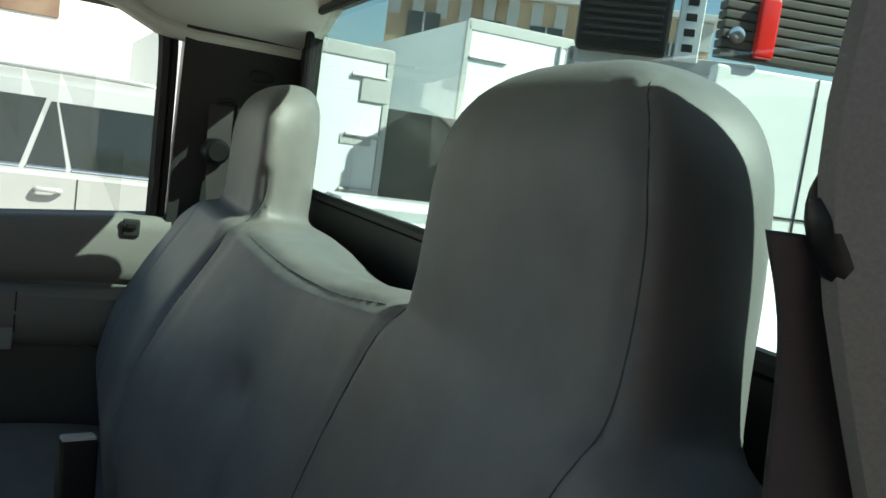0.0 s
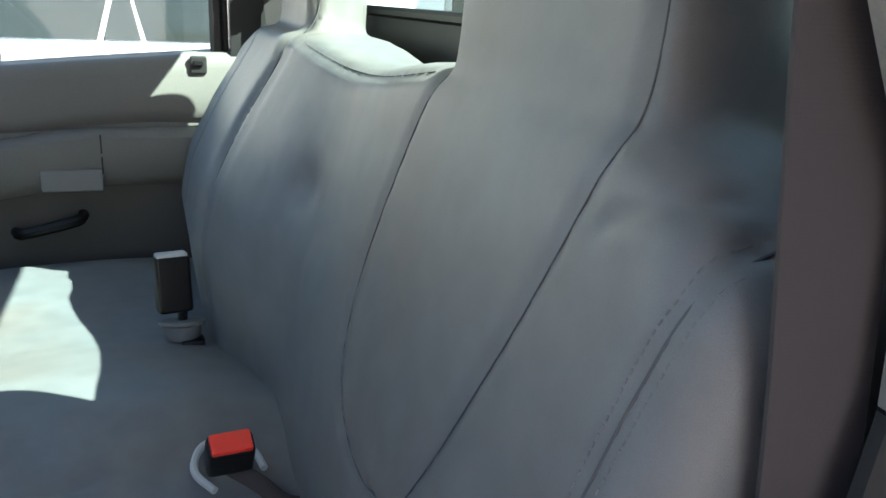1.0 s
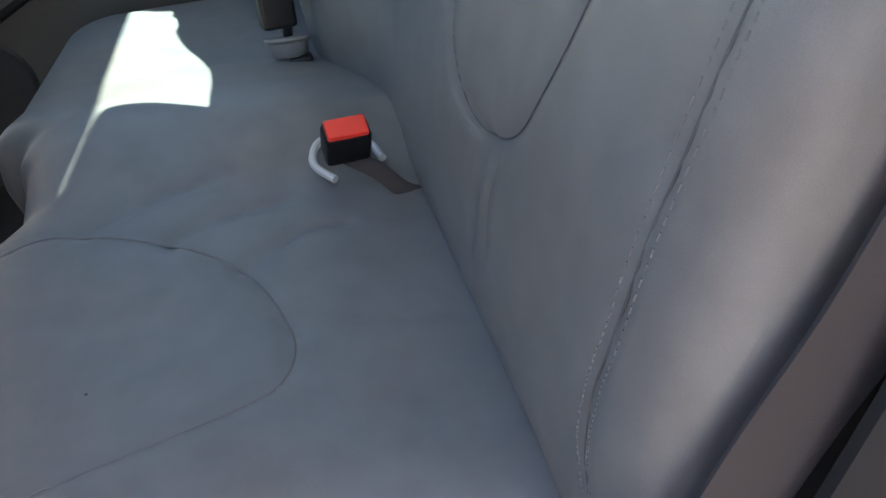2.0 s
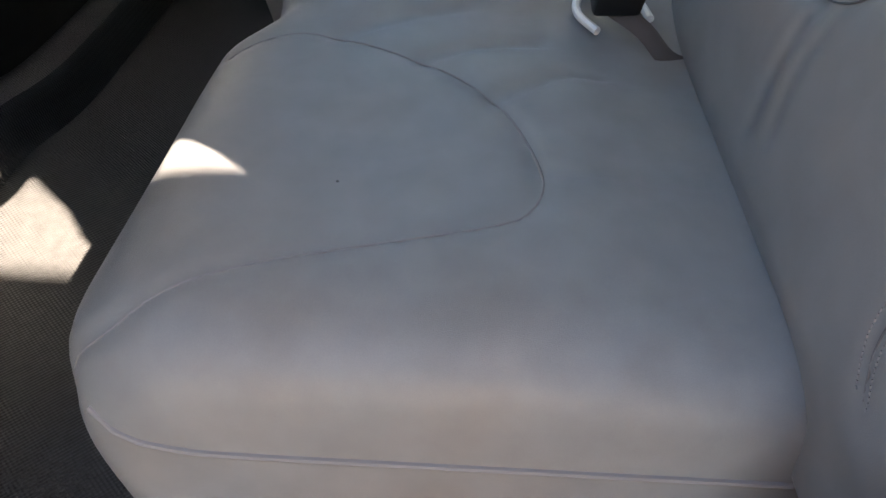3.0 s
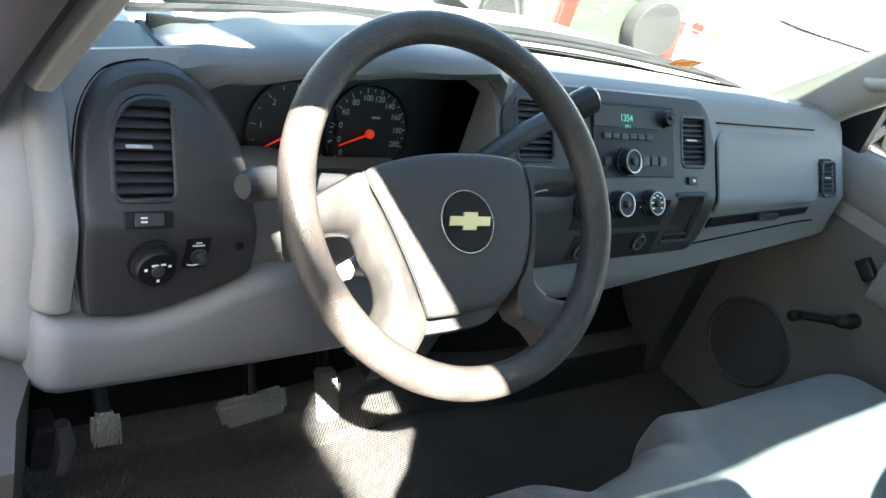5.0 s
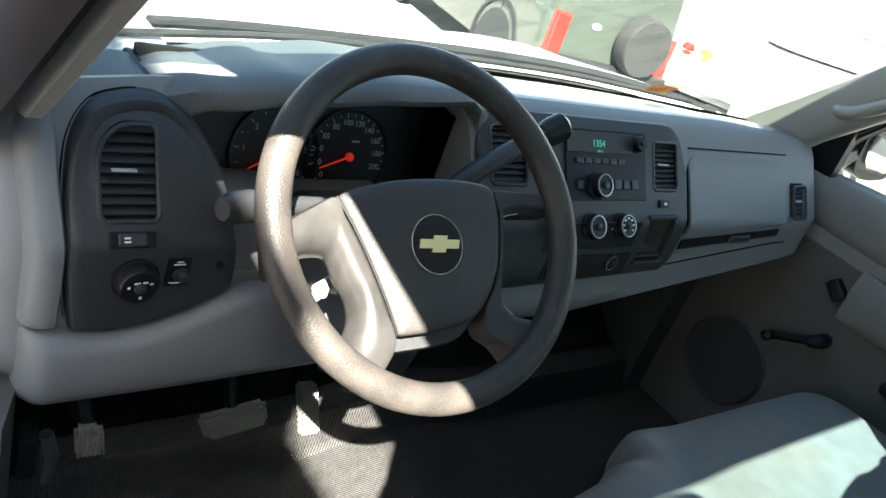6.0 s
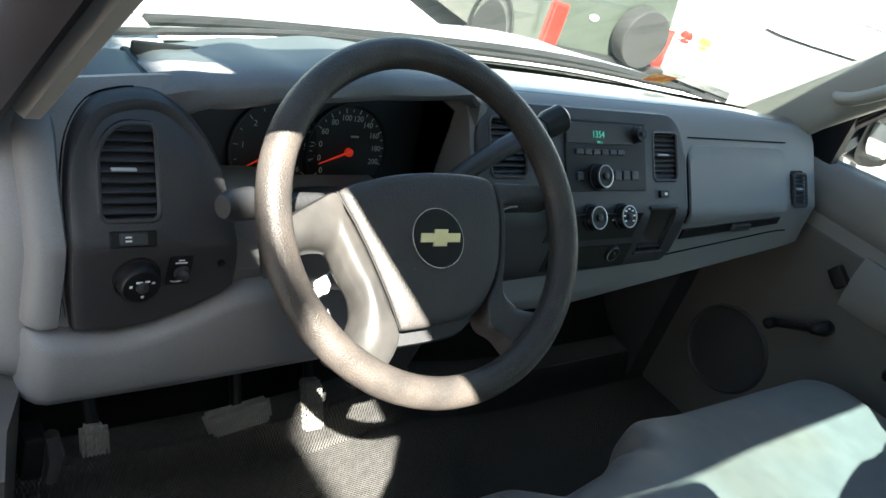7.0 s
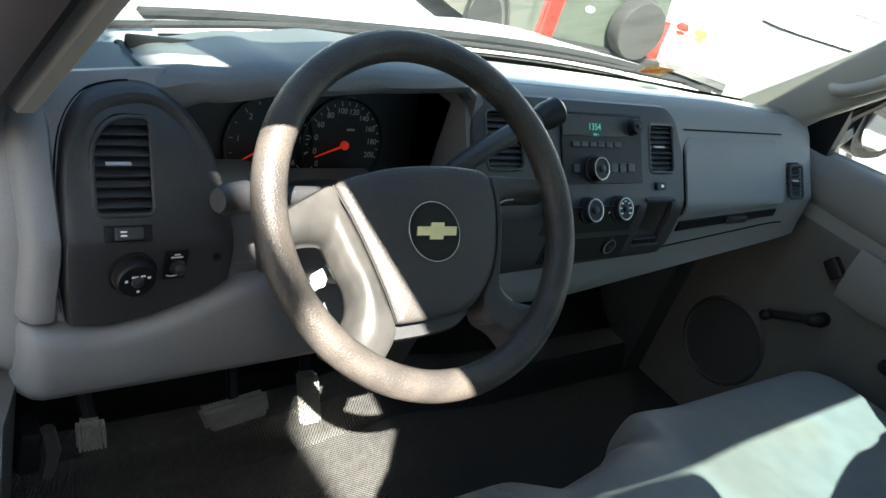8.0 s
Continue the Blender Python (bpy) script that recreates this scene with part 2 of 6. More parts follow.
def spline(knots, x):
    """Monotone blend through (x, value) knots."""
    if x <= knots[0][0]:
        return knots[0][1]
    for (a, va), (b, vb) in zip(knots, knots[1:]):
        if x <= b:
            return va + (vb - va) * smoothstep(a, b, x)
    return knots[-1][1]


def lin(knots, x):
    if x <= knots[0][0]:
        return knots[0][1]
    for (a, va), (b, vb) in zip(knots, knots[1:]):
        if x <= b:
            return va + (vb - va) * (x - a) / (b - a)
    return knots[-1][1]


def curve3(points, n=8):
    """A smooth line through points (Catmull-Rom)."""
    p = [Vector(q) for q in points]
    p = [2 * p[0] - p[1]] + p + [2 * p[-1] - p[-2]]
    out = []
    for i in range(1, len(p) - 2):
        for k in range(n):
            t = k / n
            out.append(0.5 * ((2 * p[i]) + (p[i + 1] - p[i - 1]) * t + (2 * p[i - 1] - 5 * p[i] + 4 * p[i + 1] - p[i + 2]) * t * t + (3 * p[i] - p[i - 1] - 3 * p[i + 1] + p[i + 2]) * t ** 3))
    out.append(p[-2])
    return out


def baked(ob, keep_smooth=True):
    """Applies the modifiers of an object to its mesh."""
    bpy.context.view_layer.update()
    me = bpy.data.meshes.new_from_object(ob.evaluated_get(bpy.context.evaluated_depsgraph_get()))
    ob.modifiers.clear()
    ob.data = me
    return ob


def cut(ob, *cutters):
    """Cuts bodies out of an object."""
    ob.modifiers.clear()
    tools = []
    for bm in cutters:
        me = bpy.data.meshes.new("cutter")
        bmesh.ops.recalc_face_normals(bm, faces=bm.faces)
        bm.to_mesh(me)
        bm.free()
        tool = new("cutter", me)
        tools.append(tool)
        b = ob.modifiers.new("cut", "BOOLEAN")
        b.operation, b.object, b.solver = "DIFFERENCE", tool, "EXACT"
    baked(ob)
    for tool in tools:
        bpy.data.objects.remove(tool)
    ob.data.set_sharp_from_angle(angle=radians(35))
    return ob


# ---- the cab's shell ----
def floor_z(x, y):
    z = 0.03 + 0.070 * smoothstep(0.915, 0.950, y) + 0.20 * smoothstep(0.99, 1.22, y)
    z -= 0.006 * math.exp(-(((x + 0.30) / 0.010) ** 2)) * smoothstep(0.91, 0.93, y) * smoothstep(1.02, 0.97, y)
    z += 0.035 * math.exp(-((x / 0.16) ** 2)) * smoothstep(0.5, 0.9, y)
    return z


bm = bmesh.new()
NX, NY = 160, 200
grid = [[bm.verts.new((-0.80 + 1.6 * i / NX, -0.30 + 1.55 * j / NY, floor_z(-0.80 + 1.6 * i / NX, -0.30 + 1.55 * j / NY))) for j in range(NY + 1)] for i in range(NX + 1)]
for i in range(NX):
    for j in range(NY):
        bm.faces.new((grid[i][j], grid[i + 1][j], grid[i + 1][j + 1], grid[i][j + 1]))
floor = part("floor", bm, RUBBER, kind="structure", label="dark textured rubber floor mat of the cab")
floor["category"] = "floor"
sol = floor.modifiers.new("thick", "SOLIDIFY")
sol.thickness, sol.offset = 0.03, -1
bm = bmesh.new()
XS, YS = [-0.70 + 1.40 * i / 30 for i in range(31)], [1.00 + 0.23 * j / 12 for j in range(13)]
grid = [[bm.verts.new((x, y, floor_z(x, y) + 0.006)) for y in YS] for x in XS]
for i in range(30):
    for j in range(12):
        bm.faces.new((grid[i][j], grid[i + 1][j], grid[i + 1][j + 1], grid[i][j + 1]))
bmesh.ops.solidify(bm, geom=bm.faces[:], thickness=0.004)
toe = part("toe_carpet", bm, CARPET, kind="structure", label="black carpet on the toe board behind the pedals")
toe["category"] = "carpet"


def grid_sheet(fn, us, vs, bm=None):
    """A sheet of quads over two lists of parameters."""
    bm = bm or bmesh.new()
    g = [[bm.verts.new(fn(u, v)) for v in vs] for u in us]
    for i in range(len(us) - 1):
        for j in range(len(vs) - 1):
            bm.faces.new((g[i][j], g[i + 1][j], g[i + 1][j + 1], g[i][j + 1]))
    return bm


def steps(a, b, n):
    return [a + (b - a) * i / n for i in range(n + 1)]


def rounded_slot(x0, x1, z0, z1, y0, y1, r, axis="y", n=6):
    """A prism with a rounded rectangular outline, running along an axis."""
    pts = []
    for cx, cz, a0 in ((x1 - r, z1 - r, 0), (x0 + r, z1 - r, 90), (x0 + r, z0 + r, 180), (x1 - r, z0 + r, 270)):
        for k in range(n + 1):
            a = radians(a0 + 90 * k / n)
            pts.append((cx + r * math.cos(a), cz + r * math.sin(a)))
    if axis == "y":
        return loft([[(p, y, q) for p, q in pts] for y in (y0, y1)])
    return loft([[(x, p, q) for p, q in pts] for x in (y0, y1)])


# rear wall with the window's opening
BACK = -0.175
wall = part("wall_rear", box((0, BACK - 0.0125, 0.66), (1.64, 0.025, 1.38), 0.006), TRIMDARK, kind="structure", label="black plastic trim of the cab's rear wall")
wall["category"] = "wall"
cut(wall, rounded_slot(-0.655, 0.685, 0.862, 1.200, BACK - 0.2, BACK + 0.2, 0.05))
rear_window = thing("window_1", "rear cab window of clear glass with black rubber seal", "window", kind="structure")
frame_pts = []
for cx, cz, a0 in ((0.635, 1.150, 0), (-0.605, 1.150, 90), (-0.605, 0.912, 180), (0.635, 0.912, 270)):
    frame_pts += [(cx + 0.05 * math.cos(radians(a0 + 15 * k)), BACK + 0.002, cz + 0.05 * math.sin(radians(a0 + 15 * k))) for k in range(7)]
part("seal", tube(frame_pts, 0.009, 8, closed=True), BLACK, rear_window)
pane = part("pane", box((0.015, BACK - 0.013, 1.031), (1.335, 0.004, 0.334)), REARGLASS, rear_window, smooth=False)

# roof and headliner
ROOF_KNOTS = [(-0.20, 1.212), (-0.12, 1.262), (0.1, 1.315), (0.35, 1.295), (0.52, 1.22)]


def roof_pt(x, y, lift=0.0):
    z = lin(ROOF_KNOTS, y) + lift
    edge = (1.125 + 0.055 * smoothstep(0.06, 0.22, y) - 0.03 * smoothstep(0.25, 0.55, y) if x > 0 else lin([(-0.20, 1.300), (-0.03, 1.296), (0.16, 1.285), (0.35, 1.282), (0.55, 1.215)], y)) + lift
    t = smoothstep(0.50, 0.80, abs(x))
    return (x, y, z * (1 - t) + (min(z, edge) if x > 0 else edge) * t)


bm = loft([[roof_pt(x, y) for x in steps(-0.80, 0.80, 24)] + [roof_pt(x, y, 0.035) for x in steps(0.80, -0.80, 24)] for y in steps(-0.20, 0.50, 14)])
ceiling = part("ceiling", bm, HEADLINER, kind="structure", label="pale beige cloth headliner under the cab roof")
ceiling["category"] = "ceiling"
bm = loft([[roof_pt(x, y, 0.04) for x in steps(-0.83, 0.83, 24)] + [roof_pt(x, y, 0.05) for x in steps(0.83, -0.83, 24)] for y in steps(-0.20, 0.50, 14)])
roof = part("roof", bm, WHITEPAINT, kind="structure", label="white painted steel roof of the cab")
roof["category"] = "roof"

# windscreen, its pillars and header
WS_BASE, WS_TOP = (1.12, 0.708), (0.55, 1.195)


def ws_pt(x, v):
    bow = 0.16 * (x / 0.75) ** 2
    y = WS_BASE[0] + (WS_TOP[0] - WS_BASE[0]) * v - bow * (1 - 0.6 * v)
    z = WS_BASE[1] + (WS_TOP[1] - WS_BASE[1]) * v + (0.022 if x > 0 else -0.045) * (x / 0.75) ** 2 * (1 - v) - 0.01 * (x / 0.75) ** 2 * v
    return Vector((x, y, z))


windscreen = thing("window_2", "curved clear windscreen with a black painted border", "window", kind="structure")
bm = grid_sheet(lambda u, v: ws_pt(u * (0.72 - 0.06 * v), v), steps(-1, 1, 24), steps(0, 1, 10))
bmesh.ops.solidify(bm, geom=bm.faces[:], thickness=0.005)
pane = part("pane", bm, GLASS, windscreen)
for name, lo, hi in (("lower_border", -0.04, 0.026), ("upper_border", 0.985, 1.06)):
    bm = grid_sheet(lambda u, v: ws_pt(u * (0.72 - 0.06 * v), v) + Vector((0, -0.008, 0)), steps(-1, 1, 24), [lo, hi])
    bmesh.ops.solidify(bm, geom=bm.faces[:], thickness=0.003)
    part(name, bm, BLACK, windscreen)

bm = grid_sheet(lambda x, v: ws_pt(x, v) + Vector((0, -0.010, 0)), steps(0.395, 0.450, 6), steps(0.075, 0.125, 4))
bmesh.ops.solidify(bm, geom=bm.faces[:], thickness=0.001)
part("sticker", bm, STICKER, windscreen, "small orange inspection sticker")


def pillar_line(side, v):
    p = ws_pt(side * (0.705 - 0.06 * v), v)
    return p + Vector((side * 0.012, -0.015, -0.012))


for side, nm in ((-1, "pillar_left"), (1, "pillar_right")):
    rings = []
    for v in steps(-0.08 if side > 0 else 0.19, 1.04, 14):
        p = pillar_line(side, v)
        w = 0.052 + 0.03 * smoothstep(0.15, -0.08, v) if side > 0 else 0.042
        thick = 0.03 if side > 0 else 0.018
        if side < 0:
            p += Vector((-0.012, -0.036, 0.0))
        ring = []
        for k in range(14):
            a = 2 * math.pi * k / 14
            c, s_ = math.cos(a), math.sin(a)
            ring.append(p + Vector((side * (thick * c * abs(c) ** -0.3 if abs(c) > 1e-3 else 0), -w * (s_ * abs(s_) ** -0.3 if abs(s_) > 1e-3 else 0) - 0.03, -0.02 * s_)))
        rings.append(ring)
    ob = part(nm, loft(rings), PILLAR, kind="structure", label="beige plastic trim of the windscreen pillar")
    ob["category"] = "pillar"

rings = []
for v in steps(-0.10, 1.0, 14):
    p = pillar_line(-1, v) + Vector((-0.046, -0.070, -0.012))
    rings.append([p + Vector((0.012 * math.cos(a), 0.060 * math.sin(a), 0.006 * math.sin(a))) for a in steps(0, 2 * math.pi * 13 / 14, 13)])
ob = part("weatherstrip", loft(rings), BLACK, kind="structure", label="black rubber weatherstrip round the driver's doorway")
ob["category"] = "trim"

# ---- side walls ----
DOORX = 0.77


def sill_z(y):
    return lin([(0.05, 0.768), (0.34, 0.745), (0.80, 0.703)], y)


door = thing("door_1", "grey moulded passenger door panel with wind-up window", "door", kind="structure")
def door_ring(y):
    z, lip = sill_z(y), 0.634 - 0.02 * smoothstep(0.2, 0.5, y)
    prof = [(0, 0.02), (0, 0.30), (0, 0.50), (0, 0.60), (0.001, lip - 0.006), (-0.007, lip + 0.004), (-0.013, lip + 0.02), (-0.015, lip + 0.05), (-0.012, z - 0.03), (-0.006, z - 0.012), (0.004, z - 0.002), (0.02, z), (0.06, z + 0.004), (0.09, z - 0.02), (0.09, 0.02)]
    return [(DOORX + d, y, h) for d, h in prof]


part("panel", loft([door_ring(y) for y in steps(0.04, 1.02, 40)]), DOORGREY, door)
def lower_ring(y):
    lip = 0.600 - 0.02 * smoothstep(0.2, 0.5, y)
    return [(DOORX - 0.004, y, 0.03), (DOORX - 0.004, y, 0.30), (DOORX - 0.004, y, lip - 0.01), (DOORX + 0.001, y, lip), (DOORX + 0.02, y, lip), (DOORX + 0.02, y, 0.03)]


part("lower_panel", loft([lower_ring(y) for y in steps(0.05, 1.01, 30)]), GRILLE, door, "darker lower door panel")
# armrest: a rounded shelf
rings = []
for y in steps(0.09, 0.62, 24):
    zt = 0.618 - 0.035 * smoothstep(0.3, 0.6, y)
    d = 0.052 * smoothstep(0.09, 0.12, y) * (1 - 0.7 * smoothstep(0.50, 0.62, y))
    rings.append([(DOORX + 0.01, y, zt), (DOORX - d * 0.6, y, zt + 0.002), (DOORX - d, y, zt - 0.012), (DOORX - d - 0.004, y, zt - 0.045), (DOORX - d * 0.9, y, zt - 0.085), (DOORX - d * 0.4, y, zt - 0.11), (DOORX + 0.01, y, zt - 0.115)])
arm = part("armrest", loft(rings), DOORGREY, door)
part("pull_cup", box((DOORX - 0.051, 0.355, 0.525), (0.012, 0.11, 0.042), 0.005), GREY, door, "grey plastic pull cup")
part("joint", box((DOORX - 0.0535, 0.30, 0.575), (0.004, 0.003, 0.075)), TRIMDARK, door)
lock = part("lock_bezel", box((DOORX - 0.012, 0.114, 0.742), (0.014, 0.032, 0.034), 0.004), TRIMDARK, door, "black lock slider bezel")
part("slider", box((DOORX - 0.02, 0.114, 0.746), (0.01, 0.018, 0.010), 0.002), BLACK, lock)
# pull handle by the seat, and the window crank further ahead
part("release_handle", tube(curve3([(DOORX + 0.005, 0.47, 0.415), (DOORX - 0.03, 0.455, 0.418), (DOORX - 0.034, 0.40, 0.430), (DOORX - 0.03, 0.352, 0.442), (DOORX + 0.005, 0.345, 0.448)], 6), 0.011, 8), BLACK, door, "black curved release handle")
crank = part("window_crank", tube(curve3([(DOORX + 0.005, 0.611, 0.418), (DOORX - 0.03, 0.611, 0.418), (DOORX - 0.036, 0.63, 0.408), (DOORX - 0.038, 0.697, 0.372)], 6), [0.016] * 6 + [0.013] * 6 + [0.009] * 7, 10), BLACK, door, "black window crank")
part("knob", turned([(0.006, 0), (0.012, 0.004), (0.012, 0.022), (0.004, 0.028)], Matrix.Translation((DOORX - 0.04, 0.697, 0.372)) @ Matrix.Rotation(-math.pi / 2, 4, "Y"), 16), BLACK, crank)
part("remote_switch", box((DOORX - 0.012, 0.643, 0.523), (0.024, 0.045, 0.03), 0.006, Matrix.Rotation(radians(35), 4, "X")), BLACK, door, "black diamond-shaped catch")
bm = turned([(0.104, 0), (0.104, 0.006), (0.097, 0.012), (0.091, 0.008), (0.02, 0.012), (0.0, 0.013)], Matrix.Translation((DOORX + 0.002, 0.77, 0.235)) @ Matrix.Rotation(-math.pi / 2, 4, "Y"), 36)
part("speaker_grille", bm, CHAR, door, "round dark speaker grille")
rings = [[(DOORX - 0.002, y, 0.06), (DOORX - 0.05, y, 0.08), (DOORX - 0.055, y, 0.17), (DOORX - 0.045, y, 0.19), (DOORX - 0.002, y, 0.19)] for y in steps(0.20, 0.66, 8)]
part("map_pocket", loft(rings), GRILLE, door)
# window frame and glass of that door
wf = [(DOORX + 0.035, 0.805, sill_z(0.805))] + [(DOORX + 0.035 - 0.02 * v, 0.83 - 0.28 * v, 0.74 + 0.40 * v) for v in steps(0.1, 0.95, 6)] + [(DOORX + 0.01, 0.48, 1.155), (DOORX + 0.01, 0.3, 1.168), (DOORX + 0.012, 0.14, 1.165), (DOORX + 0.015, 0.098, 1.15), (DOORX + 0.022, 0.080, 1.11), (DOORX + 0.03, 0.074, 0.95), (DOORX + 0.035, 0.072, 0.76)]
part("window_frame", tube(curve3(wf, 4), 0.016, 8), TRIMDARK, door)
part("run_channel", tube(curve3([(x - 0.014, y - 0.014 if y < 0.2 else y, z + (0.012 if z > 1.1 else 0)) for x, y, z in wf], 4), 0.006, 6), BLACK, door)
bm = grid_sheet(lambda y, v: (DOORX + 0.04 - 0.02 * v, y, sill_z(y) - 0.01 + v * (min(1.165, 1.165 - max(0, y - 0.50) * 1.35) - sill_z(y) + 0.01)), steps(0.075, 0.82, 12), steps(0, 1, 3))
bmesh.ops.solidify(bm, geom=bm.faces[:], thickness=0.004)
pane = part("pane", bm, GLASS, door, smooth=False)
bm = bmesh.new()
tri = [(0.785, 0.700), (0.79, 0.93), (1.02, 0.695)]
loft([[(DOORX + dx, y, z) for y, z in tri] for dx in (0.005, 0.03)], bm=bm)
part("mirror_sail", bm, BLACK, door, "black triangular sail panel")


# quarter trim behind that door, and the roof rails
def quarter(side, front):
    bm = loft([[(side * 0.775, y, z0), (side * 0.77, y, 0.5), (side * 0.765, y, 0.9), (side * 0.755, y, 1.10), (side * 0.735, y, 1.20), (side * 0.80, y, 1.22), (side * 0.82, y, 0.9), (side * 0.82, y, z0)]
                for y, z0 in ((-0.20, 0.02), (-0.15, 0.02), (-0.08, 0.02), (front - 0.02, 0.02), (front, 0.02))])
    return bm


q = part("wall_right", quarter(1, 0.05), TRIMDARK, kind="structure", label="black moulded trim panel behind the passenger door")
q["category"] = "wall"
for pts, r in (([(0.757, -0.02, 0.86), (0.757, -0.02, 0.99), (0.757, -0.03, 1.01), (0.757, -0.055, 1.01), (0.757, -0.065, 0.99), (0.757, -0.065, 0.88)], 0.004), ([(0.752, -0.08, 1.06), (0.752, -0.085, 1.075), (0.752, -0.12, 1.075), (0.752, -0.125, 1.06), (0.752, -0.085, 1.055)], 0.003)):
    part("moulding", tube(curve3(pts, 5), r, 6), TRIMDARK, q)
q = part("wall_left", quarter(-1, -0.075), GRILLE, kind="structure", label="grey trim of the driver's door pillar")
q["category"] = "wall"
B_EDGE = [(0.10, 0.16), (0.30, 0.085), (0.48, 0.012), (0.556, -0.012), (0.65, -0.036), (0.74, -0.052), (0.82, -0.046), (0.90, -0.005), (0.94, 0.014), (0.98, 0.025), (1.03, 0.022), (1.08, 0.010), (1.14, -0.003), (1.24, -0.003)]
for nm, z0, z1, mat, text in (("pillar_rear_left", 0.745, 1.24, DOORGREY, "grey-beige plastic trim of the pillar behind the driver's doorway"), ("pillar_foot_left", 0.10, 0.743, TRIMDARK, "black lower trim of the pillar behind the driver's doorway")):
    rings = []
    for z in steps(z0, z1, 24):
        e = lin(B_EDGE, z)
        rings.append([(-0.738, e - 0.006, z), (-0.741, e - 0.001, z), (-0.748, e, z), (-0.765, e - 0.013, z), (-0.775, e - 0.026, z), (-0.80, e - 0.048, z), (-0.83, e - 0.085, z), (-0.83, -0.22, z), (-0.738, -0.22, z)])
    ob = part(nm, loft(rings), mat, kind="structure", label=text)
    ob["category"] = "pillar"
ob = part("rail_left", loft([[Vector(roof_pt(-0.79, y)) + Vector((0.035 * math.cos(a), 0, 0.02 * math.sin(a))) for a in steps(0, 2 * math.pi * 11 / 12, 11)] for y in steps(-0.2, 0.56, 10)]), PILLAR, kind="structure", label="beige roof rail trim over the open driver's doorway")
ob["category"] = "trim"
ob = part("rail_right", loft([[Vector(roof_pt(0.775, y)) + Vector((0.03 * math.cos(a), 0, 0.02 * math.sin(a))) for a in steps(0, 2 * math.pi * 11 / 12, 11)] for y in steps(-0.2, 0.56, 10)]), HEADLINER, kind="structure", label="beige roof rail trim over the passenger door")
ob["category"] = "trim"
# kick panels, firewall, sill
for side, nm in ((-1, "kick_panel_left"), (1, "kick_panel_right")):
    rings = [[(side * (0.70 + 0.05 * smoothstep(0.80, 0.62, y)), y, 0.02), (side * (0.695 + 0.05 * smoothstep(0.80, 0.62, y)), y, 0.25), (side * (0.70 + 0.05 * smoothstep(0.80, 0.62, y)), y, 0.46), (side * 0.82, y, 0.46), (side * 0.82, y, 0.02)] for y in steps(0.62 if side < 0 else 0.92, 1.22, 10)]
    # Left panel takes a lighter colour in place of skylight from the doorway.
    ob = part(nm, loft(rings), GRILLE if side < 0 else CHAR, kind="structure", label="dark grey plastic kick panel beside the footwell")
    ob["category"] = "wall"
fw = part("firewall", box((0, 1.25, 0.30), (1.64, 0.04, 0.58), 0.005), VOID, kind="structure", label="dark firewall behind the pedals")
fw["category"] = "wall"
sl = part("sill_left", box((-0.785, 0.40, 0.005), (0.10, 0.95, 0.06), 0.012), CHAR, kind="structure", label="dark plastic sill of the driver's doorway")
sl["category"] = "trim"


# ---- bench seat ----
Y_DRIVER = [(0.30, 0.06), (0.36, 0.072), (0.46, 0.066), (0.55, 0.05), (0.65, 0.022), (0.75, -0.008), (0.84, -0.034)]
Y_PASS = [(0.30, 0.13), (0.43, 0.150), (0.52, 0.162), (0.61, 0.142), (0.70, 0.095), (0.80, 0.03), (0.84, -0.01)]


def back_front(x, z):
    w = smoothstep(-0.05, 0.30, x)
    y = lin(Y_DRIVER, z) * (1 - w) + lin(Y_PASS, z) * w
    y += 0.012 * math.exp(-(((x - 0.08) / 0.07) ** 2)) * smoothstep(0.40, 0.55, z) * smoothstep(0.84, 0.70, z)
    y -= 0.012 * math.exp(-(((x - 0.25) / 0.03) ** 2)) * smoothstep(0.36, 0.45, z)
    return y


def back_top(x):
    z = 0.833 - 0.022 * math.exp(-(((x + 0.02) / 0.14) ** 2))
    return z - 0.05 * smoothstep(0.54, 0.69, abs(x)) ** 2


bm = bmesh.new()
rings = []
for x in [-0.703, -0.698, -0.683, -0.658] + steps(-0.62, 0.60, 40) + [0.64, 0.665, 0.68, 0.685]:
    e = 1 - math.sqrt(max(0, 1 - min(1, max(0, (abs(x) - (0.645 if x > 0 else 0.663)) / 0.04)) ** 2))
    zt = back_top(x) - 0.04 * e
    front = [(x, back_front(x, z) - 0.045 * e, z) for z in steps(0.25, zt - 0.035, 20)]
    yt = front[-1][1]
    top = [(x, yt - 0.006, zt - 0.018), (x, yt - 0.022, zt - 0.004), (x, yt - 0.05, zt), (x, min(yt - 0.07, -0.12), zt - 0.006), (x, -0.150 + 0.03 * e, zt - 0.03)]
    rings.append(front + top + [(x, -0.155 + 0.05 * e, 0.6), (x, -0.13 + 0.05 * e, 0.25)])
loft(rings, bm=bm)


HEAD_OUT = [(0.0, 0.004), (0.06, 0.0038), (0.11, 0.002), (0.135, -0.001), (0.144, -0.006), (0.147, -0.014), (0.150, -0.034), (0.151, -0.054), (0.149, -0.072), (0.145, -0.088), (0.136, -0.100), (0.115, -0.107), (0.07, -0.110)]
HEAD_IN = [(0.0, 0.004), (0.06, 0.0038), (0.11, 0.002), (0.135, -0.001), (0.143, -0.006), (0.144, -0.014), (0.140, -0.032), (0.131, -0.050), (0.118, -0.067), (0.103, -0.084), (0.082, -0.098), (0.055, -0.107), (0.03, -0.110)]


